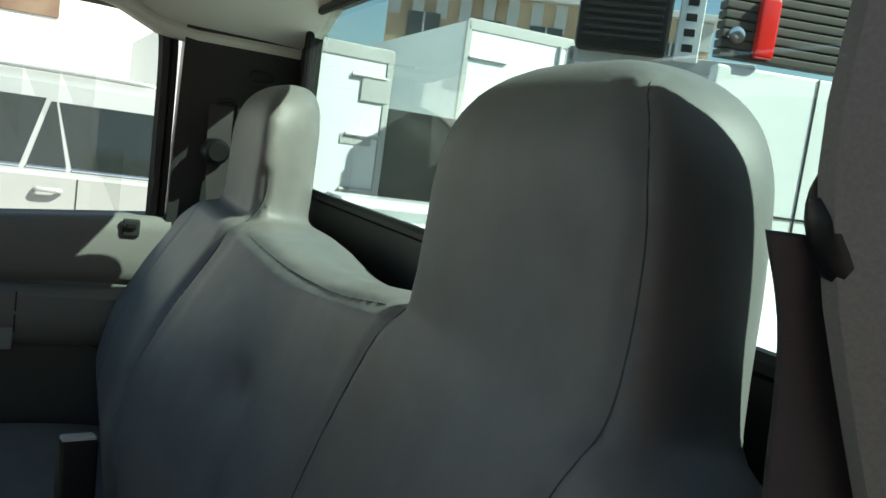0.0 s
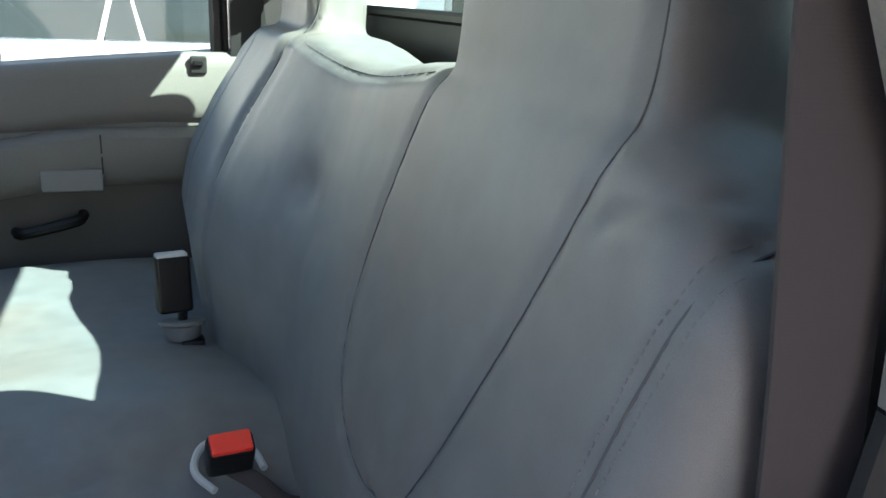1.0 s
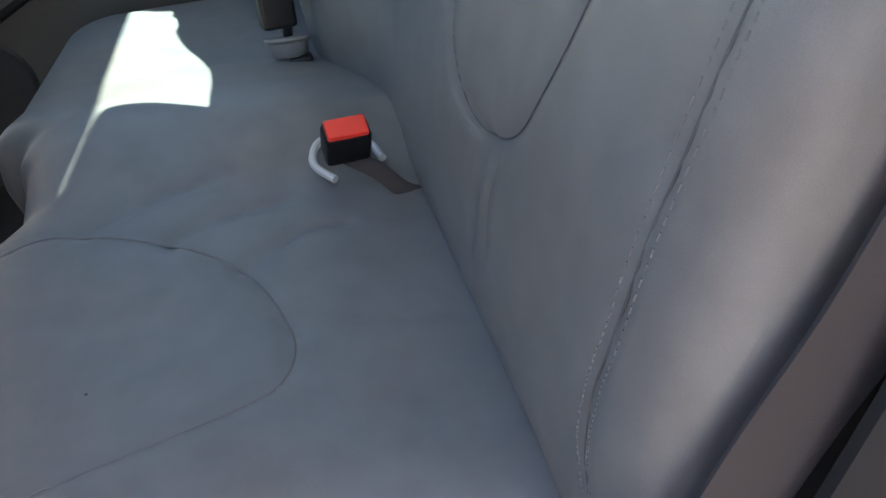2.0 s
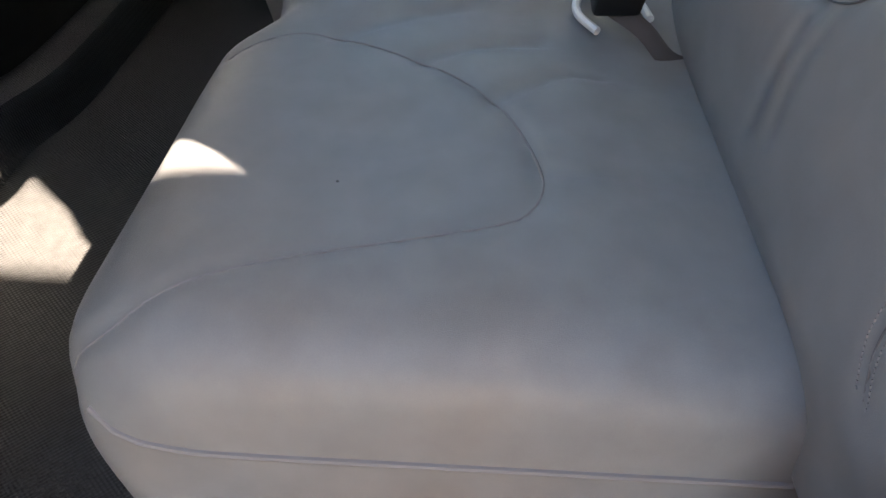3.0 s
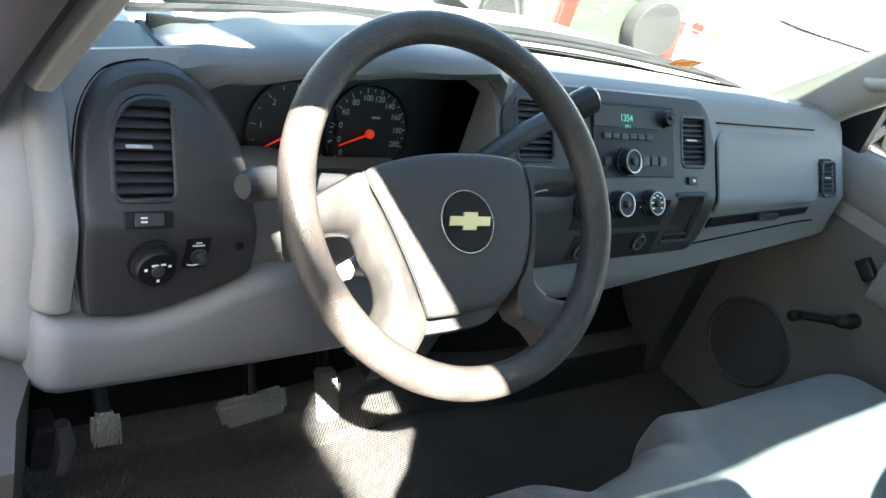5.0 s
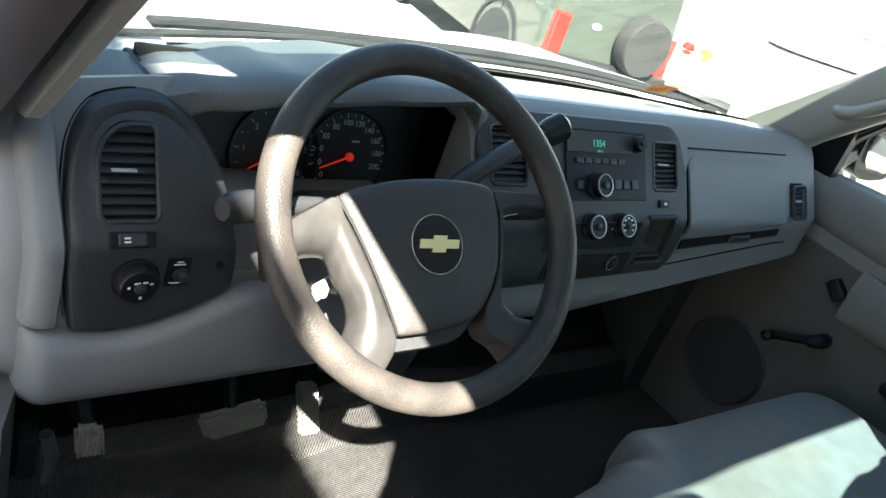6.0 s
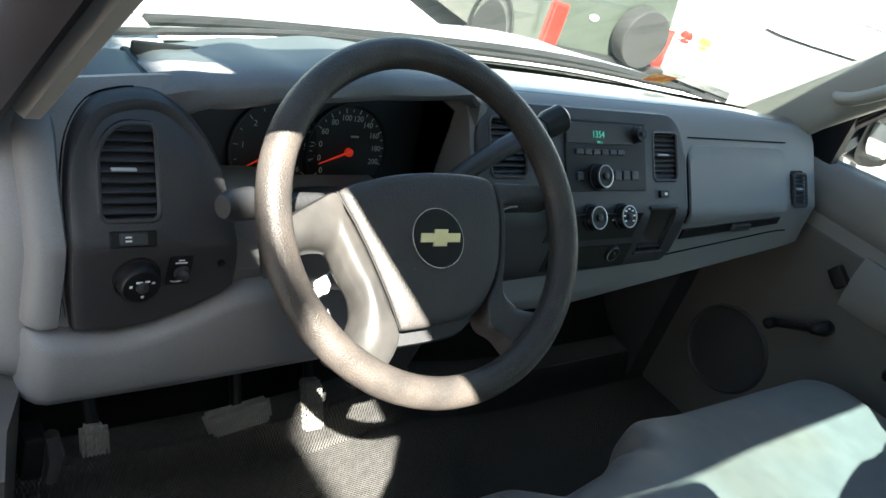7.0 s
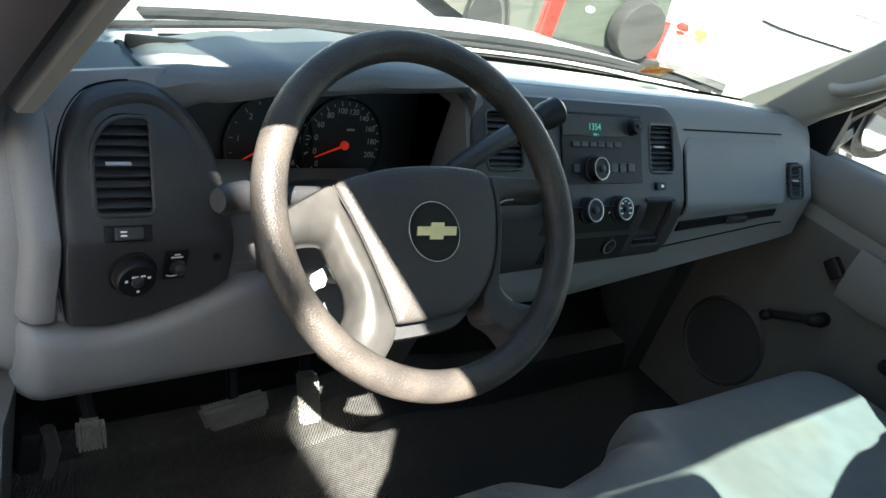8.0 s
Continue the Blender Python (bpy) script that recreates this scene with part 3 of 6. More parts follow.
def headrest(bm, cx, front, wide=1.0):
    """A domed head section: flat front, broad chamfered flanks, narrowing to a crown set back."""
    rows = [(0.78, 1.12, 0.008, 1.0), (0.82, 1.09, 0.005, 1.0), (0.85, 1.06, 0.002, 1.0), (0.88, 1.04, 0.001, 1.0), (0.91, 1.03, 0.0, 1.0), (0.94, 1.01, 0.0, 1.0), (0.965, 0.985, -0.001, 1.0), (0.985, 0.94, -0.002, 0.97), (1.003, 0.86, -0.004, 0.91), (1.018, 0.74, -0.006, 0.81), (1.030, 0.58, -0.008, 0.66), (1.038, 0.40, -0.010, 0.48), (1.042, 0.20, -0.012, 0.25)]
    rings = []
    for z, k, lean, deep in rows:
        sides = [[(x * k * wide, -0.062 + (y + 0.062) * deep + lean) for x, y in half] for half in (HEAD_OUT, HEAD_IN)]
        away = math.copysign(1, cx)
        ring = [(cx + away * x, front + y, z) for x, y in sides[0]] + [(cx - away * x, front + y, z) for x, y in reversed(sides[1][1:])]
        rings.append(ring)
    loft(rings, bm=bm)


headrest(bm, -0.436, -0.043)
headrest(bm, 0.424, -0.022, 0.97)


def cloth(name, bm, parent, voxel, rounds, label=""):
    """Fuses overlapping bodies into one soft padded skin."""
    ob = part(name, bm, FABRIC, parent, label)
    ob.modifiers.clear()
    r = ob.modifiers.new("fuse", "REMESH")
    r.mode, r.voxel_size, r.use_smooth_shade = "VOXEL", voxel, True
    sm = ob.modifiers.new("soft", "SMOOTH")
    sm.factor, sm.iterations = 0.5, rounds
    baked(ob)
    ob.data.materials.clear()
    ob.data.materials.append(FABRIC)
    for p in ob.data.polygons:
        p.use_smooth = True
    return ob


seat = thing("bench_seat", "grey cloth bench seat with two built-in headrests", "seat")
backrest = cloth("backrest", bm, seat, 0.0075, 9)

# cushion: three lobes side by side
def cushion_top(x):
    return lin([(-0.66, 0.345), (-0.5, 0.350), (-0.2, 0.352), (-0.12, 0.357), (-0.05, 0.385), (0.01, 0.406), (0.10, 0.40), (0.25, 0.378), (0.66, 0.372)], x)


bm = bmesh.new()
rings = []
for x in [-0.598, -0.594, -0.586, -0.573] + steps(-0.55, 0.66, 44) + [0.69, 0.71, 0.722, 0.727]:
    lo, hi = (x + 0.598) / 0.07, (0.727 - x) / 0.06
    e = 1 - math.sqrt(max(0, 1 - (1 - min(1, lo, hi)) ** 2))
    recess = 0.055 * smoothstep(-0.125, -0.085, x) * smoothstep(0.12, 0.08, x)
    round_d = 0.055 * max(0, (abs(x + 0.37) - 0.13) / 0.27) ** 2.5 if x < -0.1 else (0.05 * max(0, (abs(x - 0.40) - 0.20) / 0.3) ** 3 if x > 0.1 else 0)
    yf = (0.560 if x < 0 else 0.575) - recess - 0.05 * e - round_d
    zt = cushion_top(x) - 0.045 * e
    ring = [(x, -0.06, 0.12), (x, -0.06, zt - 0.06), (x, 0.05, zt - 0.012), (x, 0.12, zt - 0.004)]
    ring += [(x, y, zt + 0.006 * math.sin((y - 0.12) / 0.33 * math.pi)) for y in steps(0.18, yf - 0.11, 10)]
    ring += [(x, yf - 0.11 + 0.11 * math.sin(a), zt - 0.055 * (1 - math.cos(a))) for a in steps(0.15, math.pi / 2, 7)]
    ring += [(x, yf + 0.004, zt - 0.10), (x, yf - 0.012, zt - 0.16), (x, yf - 0.04, 0.13)]
    rings.append(ring)
loft(rings, bm=bm)
cushion = cloth("cushion", bm, seat, 0.0075, 8)
part("base_frame", box((0.02, 0.20, 0.08), (1.20, 0.46, 0.12), 0.01), TRIMDARK, seat, "black steel seat base")

from mathutils.bvhtree import BVHTree


def soften(ob, seams, dents, axis, sign):
    """Presses seam lines and dents into a padded skin. Seams: (points, depth, width); dents: (centre, radius, depth)."""
    me = ob.data
    n = len(me.vertices)
    co = np.empty(n * 3)
    me.vertices.foreach_get("co", co)
    co = co.reshape(-1, 3)
    nr = np.empty(n * 3)
    me.vertices.foreach_get("normal", nr)
    nr = nr.reshape(-1, 3)
    push = np.zeros(n)
    keep = [k for k in range(3) if k != axis]
    facing = nr[:, axis] * sign > 0.05
    for pts, depth, width in seams:
        p = np.array([[q[keep[0]], q[keep[1]]] for q in pts])
        d = np.min(np.hypot(co[:, None, keep[0]] - p[None, :, 0], co[:, None, keep[1]] - p[None, :, 1]), axis=1)
        push += facing * depth * np.exp(-((d / width) ** 2))
    for c, radius, depth in dents:
        d = np.linalg.norm(co - np.array(c), axis=1)
        push += depth * np.exp(-((d / radius) ** 2))
    co = co - nr * push[:, None]
    me.vertices.foreach_set("co", co.ravel())
    me.update()


def on_skin(ob, pts, direction):
    """Points dropped on a skin along a direction."""
    tree = BVHTree.FromPolygons([v.co for v in ob.data.vertices], [p.vertices for p in ob.data.polygons])
    out = []
    for p in pts:
        hit = tree.ray_cast(Vector(p) - Vector(direction) * 0.5, direction)
        if hit[0] is not None:
            out.append(hit[0])
    return out


def seam_line(name, ob, pts, direction, radius, mat, parent):
    got = on_skin(ob, pts, direction)
    for _ in range(4):
        got = [got[0]] + [(a + b * 2 + c) / 4 for a, b, c in zip(got, got[1:], got[2:])] + [got[-1]]
    if len(got) > 2:
        part(name, tube(got, radius, 6), mat, parent)


xz = lambda pts: curve3([(x, 0, z) for x, z in pts], 10)
xy = lambda pts: curve3([(x, y, 0) for x, y in pts], 10)
U_SEAM = xz([(-0.282, 0.832), (-0.262, 0.785), (-0.245, 0.727), (-0.234, 0.670), (-0.232, 0.608), (-0.250, 0.548), (-0.290, 0.513), (-0.350, 0.500), (-0.412, 0.508), (-0.456, 0.530), (-0.482, 0.568), (-0.507, 0.619), (-0.531, 0.676), (-0.548, 0.724), (-0.564, 0.776), (-0.575, 0.815), (-0.578, 0.850), (-0.577, 0.90), (-0.572, 0.95), (-0.557, 0.992), (-0.530, 1.020)])
P_SEAM = xz([(0.285, 0.90), (0.282, 0.835), (0.275, 0.748), (0.270, 0.649), (0.268, 0.574), (0.268, 0.505), (0.27, 0.44)])
P_SEAM2 = xz([(0.56, 0.83), (0.55, 0.75), (0.525, 0.65), (0.50, 0.55), (0.46, 0.48), (0.40, 0.45)])
EDGE = xz([(-0.671, 0.808), (-0.669, 0.762), (-0.661, 0.712), (-0.654, 0.66), (-0.647, 0.58), (-0.638, 0.50), (-0.629, 0.45), (-0.627, 0.41), (-0.640, 0.38)])
FOLD1 = xz([(-0.670, 0.815), (-0.648, 0.806), (-0.615, 0.790), (-0.59, 0.777)])
FOLD2 = xz([(-0.672, 0.812), (-0.667, 0.79), (-0.663, 0.76)])
TOPSEAM = xz([(0.24, 0.826), (0.12, 0.812), (0.0, 0.800), (-0.12, 0.806), (-0.24, 0.822)])
LOW1 = xz([(-0.400, 0.502), (-0.385, 0.46), (-0.375, 0.40)])
LOW2 = xz([(-0.425, 0.50), (-0.415, 0.46), (-0.415, 0.41)])
seams = [(U_SEAM, 0.004, 0.007), (P_SEAM, 0.006, 0.009), (P_SEAM2, 0.004, 0.007), (EDGE, 0.003, 0.006), (FOLD1, 0.004, 0.006), (FOLD2, 0.004, 0.006), (TOPSEAM, 0.003, 0.007), (LOW1, 0.004, 0.008), (LOW2, 0.003, 0.008)]
dents = [((0.10, 0.04, 0.62), 0.028, 0.014), ((0.02, 0.03, 0.66), 0.030, 0.012), ((0.18, 0.06, 0.52), 0.026, 0.011), ((0.06, 0.05, 0.53), 0.05, 0.008), ((0.21, 0.04, 0.68), 0.035, 0.008), ((-0.08, 0.05, 0.58), 0.04, -0.006), ((-0.35, 0.05, 0.60), 0.12, 0.006), ((-0.52, -0.05, 0.90), 0.06, 0.005), ((0.40, 0.10, 0.50), 0.06, 0.005)]
soften(backrest, seams, dents, 1, 1)
for nm, pts in (("seam", U_SEAM), ("seam", P_SEAM), ("seam", P_SEAM2), ("seam", TOPSEAM)):
    seam_line(nm, backrest, pts, (0, -1, 0), 0.0007, SEAM, backrest)
seam_line("edge_seam", backrest, EDGE, (0, -1, 0), 0.0009, SEAM, backrest)
for off in (-0.008, 0.008):
    line = on_skin(backrest, [p + Vector((off, 0, 0)) for p in EDGE], (0, -1, 0))
    bm = bmesh.new()
    for a, b in zip(line, line[1:]):
        tube([a.lerp(b, 0.2), a.lerp(b, 0.75)], 0.0007, 5, bm=bm)
    if line:
        part("stitching", bm, THREAD, backrest, "pale double stitching")

OVAL = xy([(-0.565, 0.545), (-0.561, 0.514), (-0.534, 0.475), (-0.511, 0.425), (-0.492, 0.36), (-0.475, 0.30), (-0.462, 0.262), (-0.447, 0.238), (-0.411, 0.224), (-0.365, 0.229), (-0.289, 0.255), (-0.231, 0.300), (-0.190, 0.358), (-0.163, 0.41), (-0.148, 0.46), (-0.156, 0.505), (-0.17, 0.535)])
TIP = xy([(-0.384, 0.224), (-0.387, 0.19), (-0.387, 0.138), (-0.385, 0.09)])
PUCK1 = xy([(-0.20, 0.33), (-0.17, 0.28), (-0.16, 0.22)])
PUCK2 = xy([(-0.27, 0.26), (-0.22, 0.20), (-0.215, 0.16)])
PUCK3 = xy([(-0.15, 0.42), (-0.12, 0.36), (-0.10, 0.29)])
soften(cushion, [(OVAL, 0.003, 0.008), (TIP, 0.002, 0.009), (PUCK1, 0.006, 0.010), (PUCK2, 0.006, 0.010), (PUCK3, 0.005, 0.012)], [((-0.36, 0.36, 0.36), 0.14, 0.008), ((0.42, 0.34, 0.38), 0.12, 0.006), ((0.05, 0.30, 0.41), 0.05, 0.003)], 2, 1)
seam_line("seam", cushion, OVAL, (0, 0, -1), 0.0012, THREAD, cushion)
spot = on_skin(cushion, [(-0.409, 0.385, 0)], (0, 0, -1))[0]
part("burn_mark", tube([spot + Vector((0, 0, -0.001)), spot + Vector((0, 0, 0.0006))], [0.0018, 0.0012], 9), CHAR, cushion, "small round burn mark")
# piping along the outer lower edge of the cushion
pip = []
for y in steps(0.02, 0.53, 30):
    pip.append((-0.9, y, lin([(0.02, 0.248), (0.41, 0.246), (0.46, 0.247), (0.495, 0.254), (0.515, 0.263), (0.53, 0.276)], y)))
line = on_skin(cushion, pip, (1, 0, 0))
if len(line) > 2:
    part("piping", tube(line, 0.0030, 8), THREAD, cushion, "grey sewn piping")


# ---- dashboard ----
def face_y(z):
    """How far ahead the dash face stands at a height."""
    return 0.74 + max(0.0, z - 0.63) * 0.66 if z > 0.53 else 0.74 - 0.012 * smoothstep(0.53, 0.48, z)


def low_z(x):
    return lin([(-0.71, 0.452), (-0.40, 0.452), (0.08, 0.449), (0.41, 0.489), (0.74, 0.53)], x)


def top_z(x):
    return 0.748 + 0.012 * smoothstep(-0.72, -0.55, x) * smoothstep(0.72, 0.4, x)


dash = thing("dashboard", "grey and charcoal pickup dashboard with round knobs", "dashboard")
rings = []
for x in [-0.748, -0.744, -0.733] + steps(-0.715, 0.715, 44) + [0.733, 0.744, 0.748]:
    e = 1 - math.sqrt(max(0, 1 - max(0, (abs(x) - 0.70) / 0.048) ** 2)) if abs(x) < 0.748 else 1.0
    b = 0.045 * e
    zl, zt = low_z(x) + 0.01 * e, top_z(x) - 0.02 * e
    far = 1.140 - 0.15 * (x / 0.75) ** 2
    fall = smoothstep(-0.10, -0.30, x)
    ring = [(x, far, zl + 0.04), (x, 0.86, zl + 0.005), (x, 0.775 + b, zl), (x, 0.752 + b, zl + 0.006), (x, 0.738 + b, zl + 0.022)]
    ring += [(x, face_y(z) + b, z) for z in steps(zl + 0.05, zt - 0.012, 12)]
    yt = face_y(zt) + b
    ring += [(x, yt + 0.006, zt + 0.002), (x, yt + 0.022, zt + 0.009 - 0.012 * fall), (x, yt + 0.05, zt + 0.009 - 0.035 * fall), (x, 0.93, zt - 0.010 - 0.038 * fall), (x, 0.5 * (0.93 + far), zt - 0.030 - 0.026 * fall), (x, far, 0.694), (x, far + 0.004, 0.68)]
    rings.append(ring)
body = part("body", loft(rings), GREY, dash, "grey grained plastic body")
rows = []
for x in steps(-0.70, 0.70, 44):
    far, zt = 1.140 - 0.15 * (x / 0.75) ** 2, top_z(x)
    yt, fall = face_y(zt), smoothstep(-0.10, -0.30, x)
    prof = [(yt + 0.030, zt + 0.0095 - 0.016 * fall), (yt + 0.05, zt + 0.0125 - 0.035 * fall), (0.93, zt - 0.006 - 0.038 * fall), (0.5 * (0.93 + far), zt - 0.026 - 0.026 * fall), (far - 0.004, 0.699)]
    rows.append([(x, y, z) for y, z in prof] + [(x, y, z - 0.004) for y, z in reversed(prof)])
part("top_pad", loft(rows), GLOSSTOP, dash, "polished grey top pad below the windscreen")
cut(body, rounded_slot(-0.590, -0.192, 0.582, 0.768, 0.55, 0.93, 0.03), rounded_slot(-0.664, -0.602, 0.648, 0.731, 0.6, 0.88, 0.008),
    rounded_slot(0.617, 0.668, 0.634, 0.690, 0.6, 0.83, 0.006), rounded_slot(0.180, 0.247, 0.678, 0.742, 0.6, 0.87, 0.008), rounded_slot(-0.166, -0.095, 0.682, 0.748, 0.6, 0.87, 0.008), rounded_slot(0.172, 0.238, 0.568, 0.640, 0.6, 0.83, 0.006))


def plate(x0, x1, lo, hi, proud, thick=0.012, n=36, m=14):
    """A panel that lies on the dash face between two height curves."""
    bm = bmesh.new()
    xs = [x0 + (x1 - x0) * (0.5 - 0.5 * math.cos(math.pi * i / n)) for i in range(n + 1)]
    rings = []
    for x in xs:
        a, b = lo(x), hi(x)
        zs = steps(a, b, m)
        rings.append([(x, face_y(z) - proud + (0.004 if i in (0, m) else 0), z) for i, z in enumerate(zs)] + [(x, face_y(z) - proud + thick, z) for z in reversed(zs)])
    return loft(rings, bm=bm)


def corner(x, a, b, z, r):
    """Height of a top edge with corners of radius r at both ends."""
    d = min(x - a, b - x)
    return z if d >= r else z - r + math.sqrt(max(0, r * r - (r - d) ** 2))


def corner_low(x, a, b, z, r):
    d = min(x - a, b - x)
    return z if d >= r else z + r - math.sqrt(max(0, r * r - (r - d) ** 2))


def pod_front(z):
    return face_y(z) - 0.020


# driver's pod: a proud rounded block with a long curved flank beside the gauges
POD = [(p.x, p.z) for p in curve3([(-0.676, 0, 0.533), (-0.684, 0, 0.575), (-0.689, 0, 0.625), (-0.6885, 0, 0.669), (-0.681, 0, 0.711), (-0.662, 0, 0.738), (-0.635, 0, 0.748), (-0.605, 0, 0.750), (-0.583, 0, 0.743), (-0.558, 0, 0.724), (-0.537, 0, 0.691), (-0.526, 0, 0.643), (-0.519, 0, 0.606), (-0.518, 0, 0.574)], 5)] + [(-0.532, 0.5635), (-0.560, 0.549), (-0.599, 0.535), (-0.638, 0.5285)]
rings = []
for inset, back in ((0.0, 0.115), (0.0, 0.060), (0.0, 0.014), (0.0012, 0.007), (0.004, 0.002), (0.008, 0.0003), (0.014, 0.0)):
    rings.append([(x + inset * (-0.605 - x) / 0.085, pod_front(z) + back, z + inset * (0.64 - z) / 0.11) for x, z in POD])
for k in (0.7, 0.5, 0.3, 0.1):
    rings.append([(-0.605 + (x + 0.605) * k, pod_front(0.64 + (z - 0.64) * k), 0.64 + (z - 0.64) * k) for x, z in POD])
bezel = part("driver_panel", loft(rings), CHAR, dash, "charcoal driver's side panel")


def vent_shape(x0, x1, z0, z1, r, big, n=7):
    """A vent opening's outline with one corner swept in a wide curve."""
    pts = []
    for cx, cz, a0, q in ((x1 - r, z1 - r, 0, r), (x0 + big, z1 - big, 90, big), (x0 + r, z0 + r, 180, r), (x1 - r, z0 + r, 270, r)):
        pts += [(cx + q * math.cos(radians(a0 + 90 * k / n)), cz + q * math.sin(radians(a0 + 90 * k / n))) for k in range(n + 1)]
    return pts


cut(bezel, loft([[(x, y, z) for x, z in vent_shape(-0.662, -0.604, 0.650, 0.729, 0.007, 0.034)] for y in (0.6, 0.90)]))
rings = []
for x in steps(-0.535, -0.285, 24):
    zt = 0.650 - 0.012 * smoothstep(-0.47, -0.40, x)
    rings.append([(x, 0.86, zt - 0.006), (x, 0.775, zt), (x, 0.757, zt - 0.004), (x, 0.750, zt - 0.014), (x, 0.744, 0.605), (x, 0.742, 0.570), (x, 0.86, 0.570)])
part("column_fascia", loft(rings), GREY, dash, "grey fascia round the steering column")
# gap between the pod and the grey dash end
part("panel_gap", tube([(x - 0.002, pod_front(z) + 0.021, z) for x, z in POD[:34]], 0.0012, 6), VOID, dash)
# grey end block between the pod and the doorway, flush with the bolster
rings = []
for z in [0.538, 0.541, 0.546] + steps(0.56, 0.70, 14) + [0.712, 0.722, 0.729, 0.733]:
    e = max(0.0, (z - 0.705) / 0.029, (0.545 - z) / 0.02) ** 2
    y = face_y(z) - 0.020 + 0.03 * e
    xl = -0.720 - 0.006 * smoothstep(0.60, 0.70, z)
    rings.append([(xl + 0.030, y + 0.06, z), (xl + 0.0335, y + 0.012, z), (xl + 0.030, y + 0.0035, z), (xl + 0.022, y + 0.002, z), (xl + 0.012, y + 0.004, z), (xl + 0.004, y + 0.012, z), (xl, y + 0.026, z), (xl - 0.002, y + 0.09, z), (xl + 0.02, y + 0.10, z)])
part("end_block", loft(rings), GREY, dash, "grey block at the dash's end")
# knee bolster, proud of the dash under the pod
BOLSTER = [(-0.722, 0.541), (-0.676, 0.533), (-0.638, 0.5285), (-0.599, 0.535), (-0.560, 0.549), (-0.532, 0.5635), (-0.505, 0.573), (-0.47, 0.576), (-0.28, 0.572)]
rings = []
for x in [-0.718, -0.7165, -0.712, -0.704, -0.694] + steps(-0.68, -0.30, 40) + [-0.290, -0.284, -0.280]:
    e = max(0.0, (-0.692 - x) / 0.026, (x + 0.298) / 0.018)
    e = 1 - math.sqrt(max(0, 1 - min(1, e) ** 2))
    zt, zb = lin(BOLSTER, x) - 0.004 - 0.006 * e, 0.443 + 0.003 * e + 0.006 * smoothstep(-0.6, -0.3, x)
    d = 0.035 * e
    rings.append([(x, 0.79, zt - 0.004), (x, 0.735 + 0.4 * d, zt), (x, 0.722 + d, zt - 0.001), (x, 0.713 + d, zt - 0.006), (x, 0.708 + d, zt - 0.016), (x, 0.706 + d, 0.5 * (zt + zb)), (x, 0.708 + d, zb + 0.022), (x, 0.715 + d, zb + 0.008), (x, 0.728 + d, zb), (x, 0.79, zb + 0.004)])
part("knee_bolster", loft(rings), GREY, dash, "grey knee bolster below the driver's panel")
stack = part("centre_panel", plate(-0.186, 0.268, lambda x: corner_low(x, -0.186, 0.268, lin([(-0.186, 0.528), (0.268, 0.541)], x), 0.012), lambda x: corner(x, -0.186, 0.268, 0.764, 0.05), 0.009), CHAR, dash, "charcoal centre panel")
cut(stack, rounded_slot(0.180, 0.247, 0.676, 0.744, 0.6, 0.90, 0.010), rounded_slot(-0.166, -0.095, 0.680, 0.750, 0.6, 0.90, 0.010), rounded_slot(0.170, 0.238, 0.566, 0.642, 0.6, 0.90, 0.006))
# grey side caps and the glovebox
part("glovebox_door", plate(0.285, 0.595, lambda x: corner_low(x, 0.285, 0.595, lin([(0.285, 0.604), (0.595, 0.620)], x), 0.012), lambda x: corner(x, 0.285, 0.595, 0.724, 0.02), 0.006), GREY, dash, "grey glovebox lid")
part("glovebox_gap", plate(0.281, 0.599, lambda x: corner_low(x, 0.281, 0.599, lin([(0.285, 0.600), (0.595, 0.616)], x), 0.014), lambda x: corner(x, 0.281, 0.599, 0.7275, 0.024), 0.0012, 0.004), VOID, dash)
part("slot", plate(0.290, 0.592, lambda x: lin([(0.29, 0.578), (0.592, 0.597)], x), lambda x: lin([(0.29, 0.598), (0.592, 0.612)], x), 0.003, 0.006), BLACK, dash, "black recessed latch slot")
part("latch", box((0.46, face_y(0.597) - 0.006, 0.597), (0.06, 0.008, 0.014), 0.003), CHAR, dash)
part("top_line", tube([(x, face_y(0.735) - 0.002, 0.735) for x in steps(0.285, 0.60, 6)], 0.0012, 5), VOID, dash)
part("knee_line", tube([(x, face_y(0.535) - 0.0005, lin([(-0.28, 0.545), (0.02, 0.5305), (0.27, 0.547), (0.6, 0.580)], x)) for x in steps(-0.27, 0.64, 30)], 0.0016, 5), VOID, dash)
# defroster slits at the driver's corner
for k in range(5):
    part("slit", box((-0.690 + 0.005 * k, face_y(0.70) + 0.012 + 0.008 * k, 0.700 + 0.010 * k), (0.004, 0.006, 0.016), 0.001, Matrix.Rotation(radians(-32), 4, "X")), VOID, dash)

